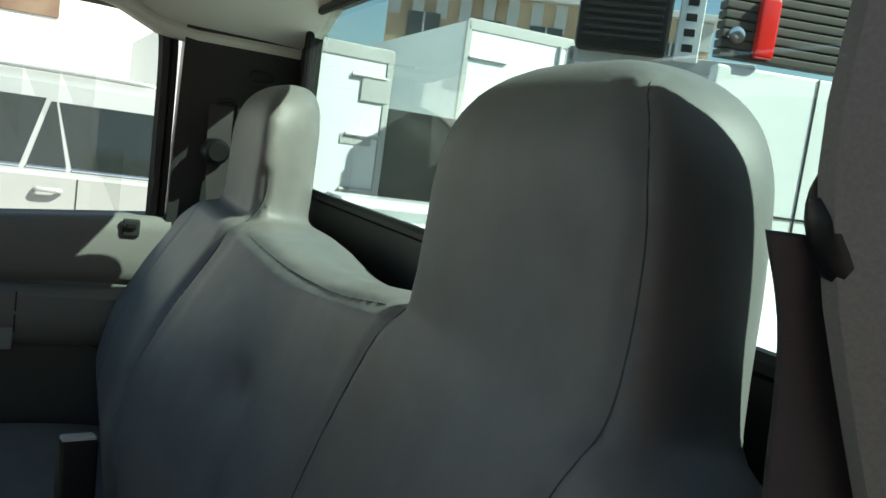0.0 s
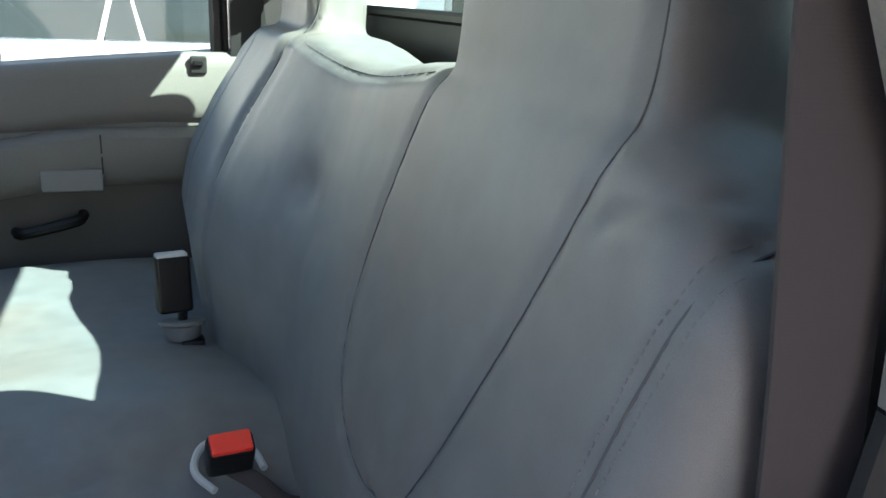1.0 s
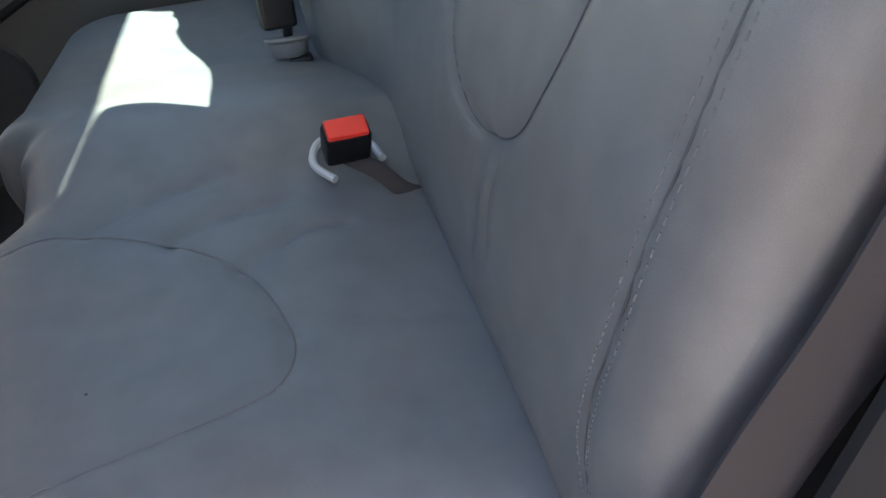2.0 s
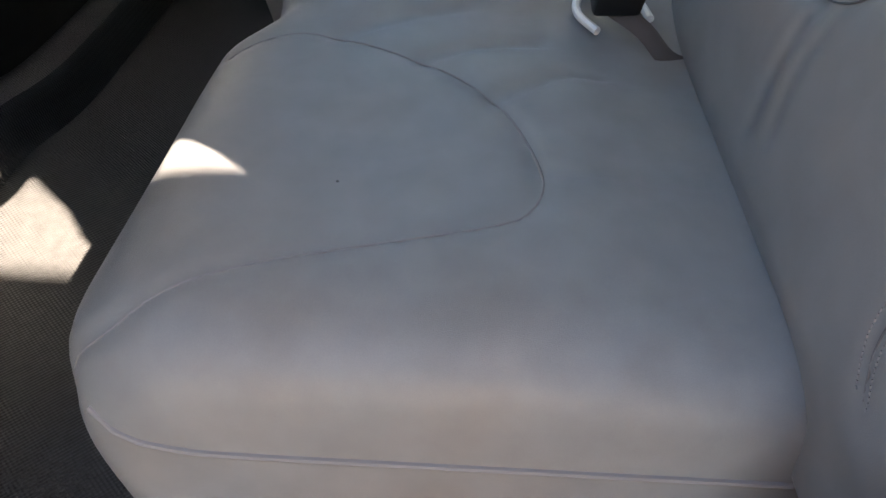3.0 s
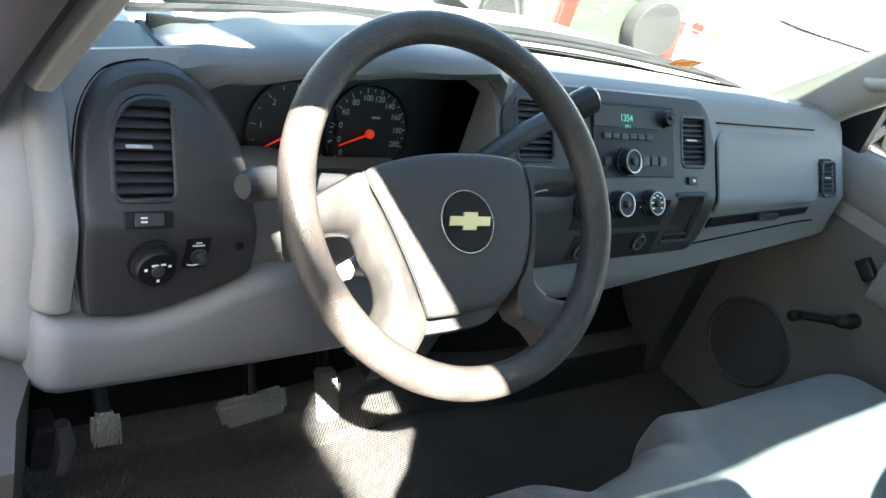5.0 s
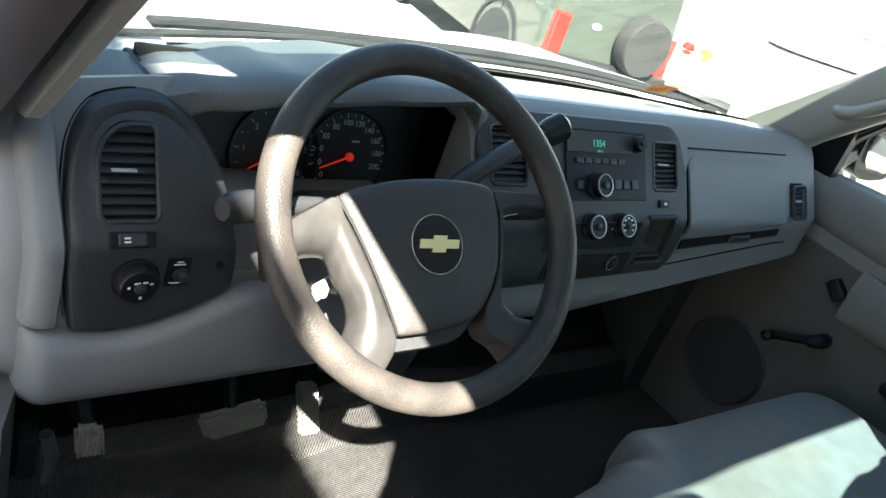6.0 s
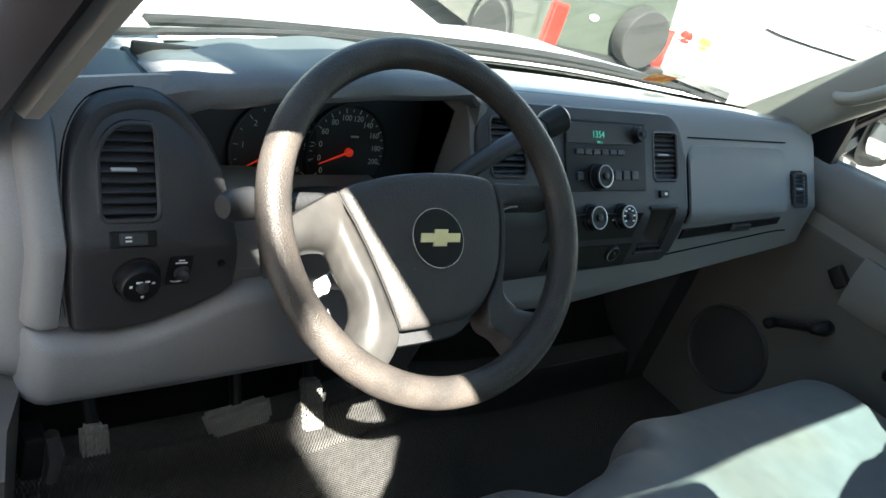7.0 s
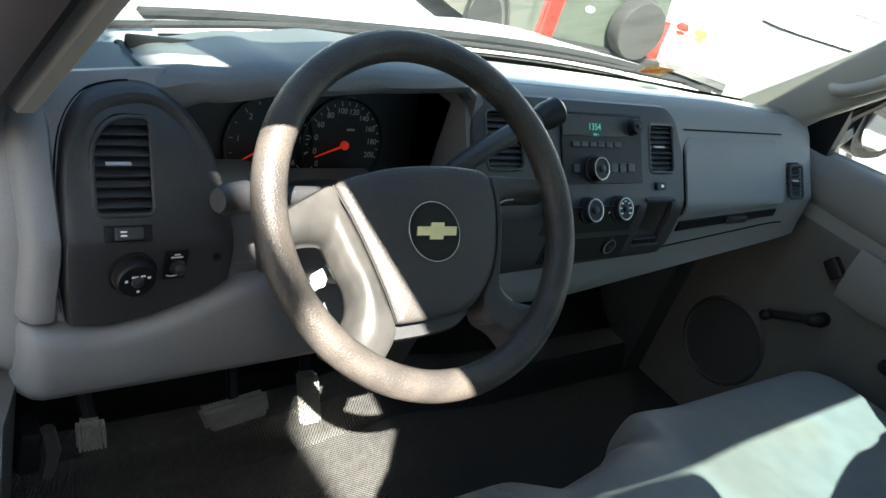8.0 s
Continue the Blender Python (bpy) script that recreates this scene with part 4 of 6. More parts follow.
# binnacle hood over the gauges: a broad arched brow that drops at its right end
BROW_TOP = [(-0.600, 0.752), (-0.556, 0.766), (-0.458, 0.784), (-0.355, 0.797), (-0.225, 0.795), (-0.185, 0.781), (-0.165, 0.762)]
BROW_LOW = [(-0.600, 0.706), (-0.537, 0.737), (-0.450, 0.757), (-0.337, 0.768), (-0.215, 0.769), (-0.192, 0.757), (-0.178, 0.715), (-0.165, 0.655)]
rings = []
for x in steps(-0.595, -0.200, 30) + [-0.195, -0.190, -0.185, -0.180, -0.175, -0.170, -0.166]:
    t = (x + 0.378) / 0.2
    zo, zi = spline(BROW_TOP, x), spline(BROW_LOW, x)
    yf = 0.778 + 0.030 * t * t
    rings.append([(x, 0.955, min(0.700, zi)), (x, yf + 0.06, zi - 0.004), (x, yf + 0.014, zi - 0.001), (x, yf + 0.003, zi + 0.005), (x, yf, zi + 0.012), (x, yf + 0.003, zo - 0.008), (x, yf + 0.012, zo - 0.001), (x, yf + 0.035, zo + 0.001), (x, yf + 0.075, zo - 0.003), (x, 0.955, max(0.722, zo - 0.020)), (x, 0.985, 0.700)])
part("gauge_hood", loft(rings), DASHTOP, dash, "dark grey hood over the gauges")
for x, tilt in ((-0.594, 1), (-0.186, -1)):
    part("hood_cheek", box((x, 0.885, 0.655), (0.012, 0.09, 0.19), 0.004), BLACK, dash)
part("hood_floor", box((-0.390, 0.86, 0.575), (0.40, 0.15, 0.012), 0.003, Matrix.Rotation(radians(12), 4, "X")), BLACK, dash)

# ---- instrument cluster ----
cluster = thing("instrument_cluster", "black gauge cluster with white figures and red needles", "gauges")
CY = 0.885
TILT = Matrix.Translation((0, CY, 0.65)) @ Matrix.Rotation(radians(-14), 4, "X") @ Matrix.Translation((0, -CY, -0.65))
DIAL = material("dial_black", (0.008, 0.008, 0.009), 0.5, var=0.1, bump=0.0)
GLOWRED = glow("needle_red", (0.6, 0.03, 0.015), 0.030)
GLOWGREEN = glow("display_green", (0.10, 0.52, 0.36), 0.035)
PRINT = glow("dial_print", (0.34, 0.35, 0.34), 0.004)


def put(bm, m=TILT):
    bmesh.ops.transform(bm, matrix=m, verts=bm.verts)
    return bm


part("face", put(box((-0.390, CY + 0.012, 0.660), (0.40, 0.01, 0.21), 0.003)), DIAL, cluster)


def letters(text, place, size, mat, parent, m=None, name="figure", normal=(0, -1, 0)):
    """Text as a flat raised mesh, centred at a place, facing -y."""
    cu = bpy.data.curves.new("text", "FONT")
    cu.body, cu.size, cu.align_x, cu.align_y, cu.extrude = text, size, "CENTER", "CENTER", 0.0002
    tmp = new("text", cu)
    bpy.context.view_layer.update()
    me = bpy.data.meshes.new_from_object(tmp.evaluated_get(bpy.context.evaluated_depsgraph_get()))
    bpy.data.objects.remove(tmp)
    ob = new(name, me)
    me.materials.clear()
    me.materials.append(mat)
    ob.matrix_world = (m or Matrix.Identity(4)) @ Matrix.Translation(place) @ Matrix.Rotation(math.pi / 2, 4, "X")
    if parent:
        ob.parent = parent
    return ob


def gauge(cx, cz, r, labels, start, sweep, ticks, needle):
    ring = part("dial", put(turned([(r, 0.002), (r + 0.003, 0.006), (r + 0.005, 0.006), (r + 0.005, 0.0), (0.0, 0.0)], Matrix.Translation((cx, CY + 0.006, cz)) @ Matrix.Rotation(math.pi / 2, 4, "X"), 40)), DIAL, cluster)
    for k in range(ticks + 1):
        a = radians(start - sweep * k / ticks)
        ln = 0.006 if k % 2 == 0 else 0.0035
        bm = box((0, 0, 0), (ln, 0.0006, 0.0010))
        bmesh.ops.transform(bm, matrix=TILT @ Matrix.Translation((cx + (r - 0.004) * math.cos(a), CY + 0.002, cz + (r - 0.004) * math.sin(a))) @ Matrix.Rotation(-a, 4, "Y"), verts=bm.verts)
        part("tick", bm, PRINT, ring, smooth=False)
    for k, text in enumerate(labels):
        a = radians(start - sweep * k / (len(labels) - 1))
        letters(text, (cx + (r - 0.0135) * math.cos(a), CY + 0.002, cz + (r - 0.0135) * math.sin(a)), 0.0105, PRINT, ring, TILT)
    a = radians(needle)
    tip = (cx + (r - 0.012) * math.cos(a), CY - 0.003, cz + (r - 0.012) * math.sin(a))
    part("needle", put(tube([(cx, CY - 0.003, cz), tip], [0.0018, 0.0008], 6)), GLOWRED, ring, "red needle")
    part("hub", put(turned([(0.0055, 0), (0.0055, 0.005), (0.004, 0.006), (0.0, 0.006)], Matrix.Translation((cx, CY, cz)) @ Matrix.Rotation(math.pi / 2, 4, "X"), 16)), DIAL if cx < -0.36 else GLOWRED, ring)


gauge(-0.414, 0.652, 0.056, ["0", "1", "2", "3", "4", "5", "6"], 215, 250, 12, 208)
gauge(-0.309, 0.652, 0.058, ["0", "20", "40", "60", "80", "100", "120", "140", "160", "180", "200"], 215, 232, 20, 200)
for k in range(6):
    part("odometer_digit", put(box((-0.310 + 0.006 * k, CY + 0.001, 0.609), (0.0042, 0.0008, 0.007))), GLOWGREEN, cluster, smooth=False)
part("unit_mark", put(box((-0.300, CY + 0.002, 0.672), (0.012, 0.0006, 0.0025))), PRINT, cluster, smooth=False)


# ---- air vents ----
def air_vent(x0, x1, z0, z1, n, label, clip=True, big=0.008, lift=0.008):
    v = thing("air_vent", label, "air vent", group="dashboard vents")
    part("duct", box(((x0 + x1) / 2, face_y((z0 + z1) / 2) + 0.045, (z0 + z1) / 2), (x1 - x0 + 0.012, 0.006, z1 - z0 + 0.03), 0.001), VOID, v)
    pts = [(x, face_y(z) - lift, z) for x, z in vent_shape(x0, x1, z0, z1, 0.008, big)]
    part("frame", tube(pts, 0.0026, 8, closed=True), CHAR, v)
    for k in range(n):
        z = z0 + (z1 - z0) * (k + 0.7) / (n + 0.4)
        up = max(0.0, z - (z1 - big))
        left = x0 + big - math.sqrt(max(0.0, big * big - up * up))
        part("slat", box(((left + x1) / 2, face_y(z) - lift + 0.011, z), (x1 - left + 0.002, 0.017, 0.0026), 0.001, Matrix.Rotation(radians(12), 4, "X")), CHAR, v)
    for k in range(4):
        x = x0 + (x1 - x0) * (k + 0.5) / 4
        part("inner_vane", box((x, face_y((z0 + z1) / 2) + 0.03, (z0 + z1) / 2), (0.0016, 0.022, (z1 - z0) * 0.8), 0.0005, Matrix.Rotation(radians(-33), 4, "X")), BLACK, v)
    if clip:
        z = (z0 + z1) / 2 + 0.002
        part("clip", box(((x0 + x1) / 2 - 0.004, face_y(z) - lift, z), ((x1 - x0) * 0.42, 0.005, 0.0022), 0.0008), PALE, v, "pale adjusting tab")
    return v


air_vent(-0.661, -0.605, 0.651, 0.728, 9, "black louvred air vent in the driver's panel", big=0.033, lift=0.019)
air_vent(0.182, 0.245, 0.678, 0.742, 9, "black louvred air vent beside the radio")
air_vent(-0.164, -0.097, 0.682, 0.748, 9, "black louvred air vent behind the gear lever", False)
air_vent(0.619, 0.666, 0.635, 0.689, 8, "small black louvred air vent at the dash's far end")


def on_face(x, z, lift=0.0):
    """A pose on the dash face, its z axis pointing out at the cabin."""
    tilt = math.atan(0.66) if z > 0.63 else 0.0
    return Matrix.Translation((x, face_y(z) - lift, z)) @ Matrix.Rotation(math.pi / 2 - tilt, 4, "X")


def knob(name, x, z, r, h, label, mat=BLACK, ring=True, lift=0.008, marks=0, category="knob"):
    k = thing(name, label, category, group="dashboard knobs")
    m = on_face(x, z, lift)
    part("base", turned([(r * 1.12, 0), (r * 1.12, 0.003), (r, 0.004), (r * 0.97, h * 0.8), (r * 0.85, h), (0.0, h)], m, 32), mat, k)
    if ring:
        part("trim_ring", turned([(r * 0.90, h - 0.001), (r * 0.93, h + 0.0012), (r * 0.84, h + 0.0015), (r * 0.80, h - 0.001)], m, 32), RINGMETAL, k, "thin chrome ring")
    part("pointer", turned([(r * 0.28, h), (r * 0.28, h + 0.003), (r * 0.18, h + 0.004), (0, h + 0.004)], m, 16), CHAR, k)
    for i in range(marks):
        a = radians(215 - 250 * i / max(1, marks - 1))
        bm = box((0, 0, 0), (0.0045, 0.0022, 0.0006))
        bmesh.ops.transform(bm, matrix=m @ Matrix.Translation((r * 0.62 * math.cos(a), r * 0.62 * math.sin(a), h + 0.0004)), verts=bm.verts)
        part("mark", bm, MARK, k, smooth=False)
    return k


def tab(name, x, z, w, h, d, mat, parent, label="", bevel=0.0015, lift=0.008):
    """A small block on the dash face."""
    bm = box((0, 0, d / 2), (w, h, d), bevel)
    bmesh.ops.transform(bm, matrix=on_face(x, z, lift), verts=bm.verts)
    return part(name, bm, mat, parent, label)


# radio
radio = thing("car_radio", "black car radio with green digits on its display", "radio")
tab("face", 0.068, 0.708, 0.182, 0.104, 0.004, BLACK, radio)
tab("display", 0.052, 0.735, 0.150, 0.030, 0.0062, DIAL, radio, "dark display window")
m = on_face(0.043, 0.738, 0.0185)
ob = letters("1354", (0, 0, 0), 0.014, GLOWGREEN, radio, name="clock_digits")
ob.matrix_world = m
ob = letters("PM 1", (0, 0, 0), 0.006, GLOWGREEN, radio, name="clock_suffix")
ob.matrix_world = on_face(0.046, 0.7285, 0.0185)
for k in range(6):
    tab("preset_button", 0.004 + 0.0185 * k, 0.7125, 0.016, 0.008, 0.0075, CHAR, radio)
tab("side_button", 0.004, 0.683, 0.014, 0.012, 0.007, CHAR, radio)
for k in range(3):
    tab("side_button", 0.088 + 0.020 * k, 0.684, 0.016, 0.014, 0.007, CHAR, radio)
knob("radio_knob", 0.043, 0.684, 0.018, 0.016, "black radio volume knob with chrome ring", lift=0.012)
knob("radio_knob", 0.133, 0.738, 0.012, 0.014, "small black radio tuning knob", ring=False, lift=0.013)

# heater controls
heater = thing("climate_controls", "black heater control panel with three knobs", "controls")
tab("face", 0.045, 0.618, 0.20, 0.046, 0.003, BLACK, heater)
for x in (-0.030, 0.043, 0.112):
    knob("climate_dial", x - 0.013, 0.633, 0.0185, 0.014, "black heater knob with thin chrome ring", lift=0.010, marks=7 if x > 0.1 else 0)
tab("mark", 0.077, 0.630, 0.004, 0.004, 0.0035, MARK, heater)
lower = thing("socket_panel", "black panel with a round power socket", "socket")
tab("face", 0.06, 0.564, 0.19, 0.040, 0.002, BLACK, lower)
knob("power_socket", 0.112, 0.568, 0.0135, 0.006, "round black power socket with chrome ring", category="socket")
knob("power_socket", -0.015, 0.560, 0.0125, 0.006, "round black power socket with chrome ring", category="socket")
pocket = thing("storage_pocket", "open black storage pocket in the centre panel", "pocket")
part("liner", box((0.204, face_y(0.604) + 0.07, 0.604), (0.074, 0.006, 0.09), 0.001), VOID, pocket)
for z in (0.5635, 0.643):
    part("lip", box((0.204, face_y(z) - 0.008, z), (0.074, 0.012, 0.006), 0.002), CHAR, pocket)
part("tray_edge", box((0.204, face_y(0.574) - 0.004, 0.574), (0.058, 0.010, 0.004), 0.001), CHAR, pocket)
switch = thing("dash_switch", "small black rocker switch below a vent", "switch", group="small switches")
tab("rocker", 0.205, 0.660, 0.024, 0.012, 0.005, BLACK, switch)
tab("mark", 0.207, 0.660, 0.008, 0.005, 0.0056, MARK, switch)
switch = thing("dash_switch", "small black thumbwheel switch below a vent", "switch", group="small switches")
tab("bezel", -0.632, 0.637, 0.044, 0.016, 0.003, BLACK, switch, lift=0.0195)
tab("wheel", -0.633, 0.637, 0.026, 0.012, 0.007, CHAR, switch, lift=0.0195)
tab("mark", -0.6385, 0.6385, 0.007, 0.0014, 0.0074, MARK, switch, lift=0.0195)
tab("mark", -0.6385, 0.6355, 0.007, 0.0014, 0.0074, MARK, switch, lift=0.0195)
lightk = knob("headlight_knob", -0.625, 0.596, 0.0205, 0.017, "black headlight knob with white symbols", ring=False, lift=0.0195)
for dx, dz, w, h in ((-0.0105, 0.001, 0.0026, 0.0026), (-0.003, 0.0055, 0.0060, 0.0020), (0.0045, 0.0062, 0.0045, 0.0018), (0.0105, 0.0042, 0.0030, 0.0022), (0.002, -0.0115, 0.0026, 0.0026)):
    bm = box((0, 0, 0), (w, h, 0.0006))
    bmesh.ops.transform(bm, matrix=on_face(-0.625, 0.596, 0.0195) @ Matrix.Translation((dx, dz, 0.0173)), verts=bm.verts)
    part("symbol", bm, MARK, lightk, smooth=False)
dimmer = thing("dimmer_switch", "square black dimmer switch with a small lever", "switch", group="small switches")
tab("plate", -0.584, 0.602, 0.024, 0.034, 0.003, BLACK, dimmer, lift=0.0195)
part("lever", turned([(0.008, 0.003), (0.008, 0.006), (0.005, 0.007), (0.004, 0.014), (0, 0.015)], on_face(-0.582, 0.600, 0.0195), 16), CHAR, dimmer)
for dx, dz, w, h in ((0.0, 0.0125, 0.006, 0.0014), (0.0, 0.0095, 0.012, 0.0016), (0.008, -0.006, 0.003, 0.003)):
    tab("mark", -0.584 + dx, 0.602 + dz, w, h, 0.0034, MARK, dimmer, bevel=0.0, lift=0.0195)
arc = [on_face(-0.584, 0.602, 0.0195) @ Vector((-0.008 + 0.016 * t, -0.0125 + 0.010 * (t - 0.35) ** 2, 0.0034)) for t in steps(0, 0.8, 8)]
part("dial_arc", tube(arc, [0.0007 + 0.0004 * t for t in steps(0, 1, 8)], 5), MARK, dimmer)
screw = thing("panel_screw", "small dark screw in the driver's panel", "screw")
part("head", turned([(0.0045, 0), (0.0045, 0.002), (0, 0.003)], on_face(-0.541, 0.607, 0.0195), 12), BLACK, screw)

# ---- steering wheel ----
WC = Vector((-0.376, 0.616, 0.718))
WM = Matrix.Translation(WC) @ Matrix.Rotation(radians(-4.9), 4, "Z") @ Matrix.Rotation(radians(90 - 43.0), 4, "X")
wheel = thing("steering_wheel", "worn grey-brown four-spoke steering wheel", "steering wheel")
R = 0.1737
rim = [WM @ Vector((R * math.cos(a), R * math.sin(a), 0)) for a in steps(0, 2 * math.pi * 95 / 96, 95)]
part("rim", tube(rim, 0.0165, 16, closed=True), WHEEL, wheel, "worn grained vinyl rim")


# centre pad: a straight seam on one side, a bowed one on the other
PAD = [(p.x, p.y) for p in curve3([(-0.1035, 0.0245, 0), (-0.094, 0.031, 0), (-0.072, 0.038, 0), (-0.034, 0.046, 0), (0.013, 0.050, 0), (0.060, 0.049, 0), (0.082, 0.041, 0), (0.088, 0.013, 0), (0.0845, -0.023, 0), (0.077, -0.052, 0), (0.060, -0.080, 0), (0.036, -0.100, 0), (-0.003, -0.107, 0), (-0.044, -0.110, 0)], 4)] + [(-0.0495, -0.109), (-0.0595, -0.080), (-0.070, -0.051), (-0.080, -0.027), (-0.090, -0.004)]
rings = []
for w, k in ((-0.060, 0.90), (-0.030, 0.97), (-0.012, 1.0), (-0.007, 0.997), (-0.004, 0.985), (-0.001, 0.95), (0.001, 0.88), (0.0025, 0.74), (0.0035, 0.5), (0.004, 0.2)):
    rings.append([WM @ Vector((-0.008 + (x + 0.008) * k, -0.03 + (y + 0.03) * k, w)) for x, y in PAD])
part("hub_pad", loft(rings), PAD_VINYL, wheel, "smooth charcoal centre pad")
rings = []
for w, k in ((-0.085, 0.55), (-0.070, 0.86), (-0.045, 0.98), (-0.030, 1.0), (-0.024, 0.97)):
    rings.append([WM @ Vector((-0.008 + (x + 0.008) * k * 0.96, -0.046 + (y + 0.03) * k, w)) for x, y in PAD])
part("hub_cover", loft(rings), CHAR, wheel, "dark rear cover of the hub")


def spoke_frame(pairs, drop=0.0):
    """A broad padded spoke between an outer and an inner edge line."""
    outer = curve3([(a, b, 0) for a, b, c, d in pairs], 5)
    inner = curve3([(c, d, 0) for a, b, c, d in pairs], 5)
    rings = []
    for o, i in zip(outer, inner):
        sec = ((0.0, -0.040), (0.0, -0.010), (0.03, -0.0065), (0.12, -0.0045), (0.40, -0.0035), (0.62, -0.005), (0.80, -0.010), (0.92, -0.017), (0.985, -0.026), (1.0, -0.034), (0.97, -0.041), (0.8, -0.046))
        rings.append([WM @ (o.lerp(i, k) + Vector((0, 0, w - drop))) for k, w in sec])
    return loft(rings), [WM @ (o.lerp(i, 0.90) + Vector((0, 0, -0.0145 - drop))) for o, i in zip(outer, inner)]


bm, line = spoke_frame([(-0.174, -0.014, -0.170, -0.052), (-0.152, 0.003, -0.149, -0.037), (-0.133, 0.0135, -0.132, -0.030), (-0.1055, 0.026, -0.112, -0.030), (-0.098, 0.010, -0.105, -0.038), (-0.0905, -0.0055, -0.101, -0.049), (-0.0805, -0.0275, -0.095, -0.062), (-0.071, -0.0505, -0.0885, -0.075), (-0.0605, -0.079, -0.088, -0.091), (-0.0505, -0.108, -0.096, -0.110), (-0.053, -0.124, -0.104, -0.121), (-0.066, -0.142, -0.112, -0.127), (-0.079, -0.160, -0.122, -0.130)])
part("spoke", bm, SPOKE, wheel, "worn shiny grey spoke with a hand hole")
bm, line = spoke_frame([(0.172, 0.040, 0.170, 0.017), (0.140, 0.042, 0.141, 0.0165), (0.110, 0.0425, 0.112, 0.0145), (0.0875, 0.040, 0.101, 0.008), (0.0892, 0.012, 0.0985, -0.004), (0.0857, -0.020, 0.0955, -0.025), (0.0800, -0.045, 0.0915, -0.048), (0.0715, -0.066, 0.0885, -0.068), (0.060, -0.086, 0.094, -0.081), (0.062, -0.112, 0.108, -0.091), (0.082, -0.126, 0.124, -0.096), (0.098, -0.146, 0.146, -0.100)])
part("spoke", bm, PAD_VINYL, wheel, "dark vinyl spoke with a hand hole")
part("seam", tube([WM @ Vector(p) for p in ((-0.105, 0.0255, -0.006), (-0.0905, -0.0045, -0.003), (-0.080, -0.0275, -0.003), (-0.0705, -0.051, -0.003), (-0.060, -0.080, -0.003), (-0.050, -0.109, -0.006))], 0.0012, 6), BLACK, wheel)
part("trim_line", tube(line[8:-10], 0.0010, 6), RINGMETAL, wheel, "thin pale trim line round the hand hole")
badge = part("emblem_disc", turned([(0.030, 0), (0.030, 0.003), (0.027, 0.004), (0.0, 0.0035)], WM @ Matrix.Translation((-0.002, -0.021, 0.003)), 40), BLACK, wheel, "round black emblem disc")
part("emblem_ring", tube([WM @ Vector((-0.002 + 0.0300 * math.cos(a), -0.021 + 0.0300 * math.sin(a), 0.005)) for a in steps(0, 2 * math.pi * 47 / 48, 47)], 0.0010, 6, closed=True), CHROME, badge)
BOW = [(-0.0235, -0.0045), (-0.008, -0.0045), (-0.009, -0.0085), (0.007, -0.0085), (0.008, -0.0045), (0.0235, -0.0045), (0.0255, 0.0045), (0.010, 0.0045), (0.011, 0.0085), (-0.005, 0.0085), (-0.006, 0.0045), (-0.0215, 0.0045)]
part("emblem", loft([[WM @ Vector((x - 0.002, y - 0.021, w)) for x, y in BOW] for w in (0.006, 0.0085)]), BRASS, badge, "plain gold cross-shaped emblem")
column = thing("steering_column", "dark plastic steering column shroud with stalks", "steering column")
HUB, FOOT = Vector((-0.376, 0.645, 0.668)), Vector((-0.376, 0.82, 0.570))
AX = (FOOT - HUB).normalized()
UP = Vector((1, 0, 0)).cross(AX)
rings = []
for t, k in ((0.0, 0.050), (0.08, 0.062), (0.3, 0.068), (0.6, 0.072), (1.0, 0.074)):
    rings.append([HUB.lerp(FOOT, t) + Vector((1, 0, 0)) * k * math.copysign(abs(math.cos(a)) ** 0.6, math.cos(a)) + UP * k * 0.82 * math.copysign(abs(math.sin(a)) ** 0.6, math.sin(a)) for a in steps(0, 2 * math.pi * 27 / 28, 27)])
part("shroud", loft(rings), CHAR, column)
part("shroud_joint", tube([HUB.lerp(FOOT, t) + Vector((-k - 0.001, 0, 0)) for t, k in ((0.08, 0.062), (0.3, 0.068), (0.6, 0.072), (1.0, 0.074))], 0.0012, 5), VOID, column)
stalk = part("turn_stalk", tube([Vector(p) for p in ((-0.430, 0.735, 0.668), (-0.480, 0.722, 0.676), (-0.532, 0.700, 0.689))], [0.010, 0.011, 0.012], 14), CHAR, column, "worn grey turn signal stalk")
part("end_cap", tube([Vector(p) for p in ((-0.528, 0.701, 0.688), (-0.536, 0.699, 0.690), (-0.560, 0.690, 0.693), (-0.570, 0.687, 0.694))], [0.012, 0.0165, 0.0155, 0.011], 18), CHAR, stalk)
part("collar", tube([Vector(p) for p in ((-0.500, 0.714, 0.681), (-0.512, 0.709, 0.684))], [0.0165, 0.0175], 18), PALE, stalk, "pale ring on the stalk")
shifter = part("gear_lever", tube(curve3([Vector(p) for p in ((-0.315, 0.715, 0.655), (-0.247, 0.735, 0.702), (-0.185, 0.745, 0.735), (-0.110, 0.750, 0.772))], 5), 0.013, 12), CHAR, column, "charcoal column gear lever")
part("grip", tube([Vector(p) for p in ((-0.128, 0.749, 0.763), (-0.118, 0.750, 0.768), (-0.098, 0.751, 0.778), (-0.092, 0.751, 0.781))], [0.0145, 0.0185, 0.0185, 0.012], 16), BLACK, shifter)
tilt = part("tilt_lever", tube([Vector(p) for p in ((-0.425, 0.672, 0.634), (-0.452, 0.655, 0.625), (-0.466, 0.645, 0.622))], [0.004, 0.005, 0.009], 12), PALE, column, "pale tilt lever")
part("lock_barrel", turned([(0.016, 0), (0.016, 0.012), (0.012, 0.016), (0, 0.016)], Matrix.Translation((-0.306, 0.70, 0.655)) @ Matrix.Rotation(radians(60), 4, "Y"), 18), BLACK, column)

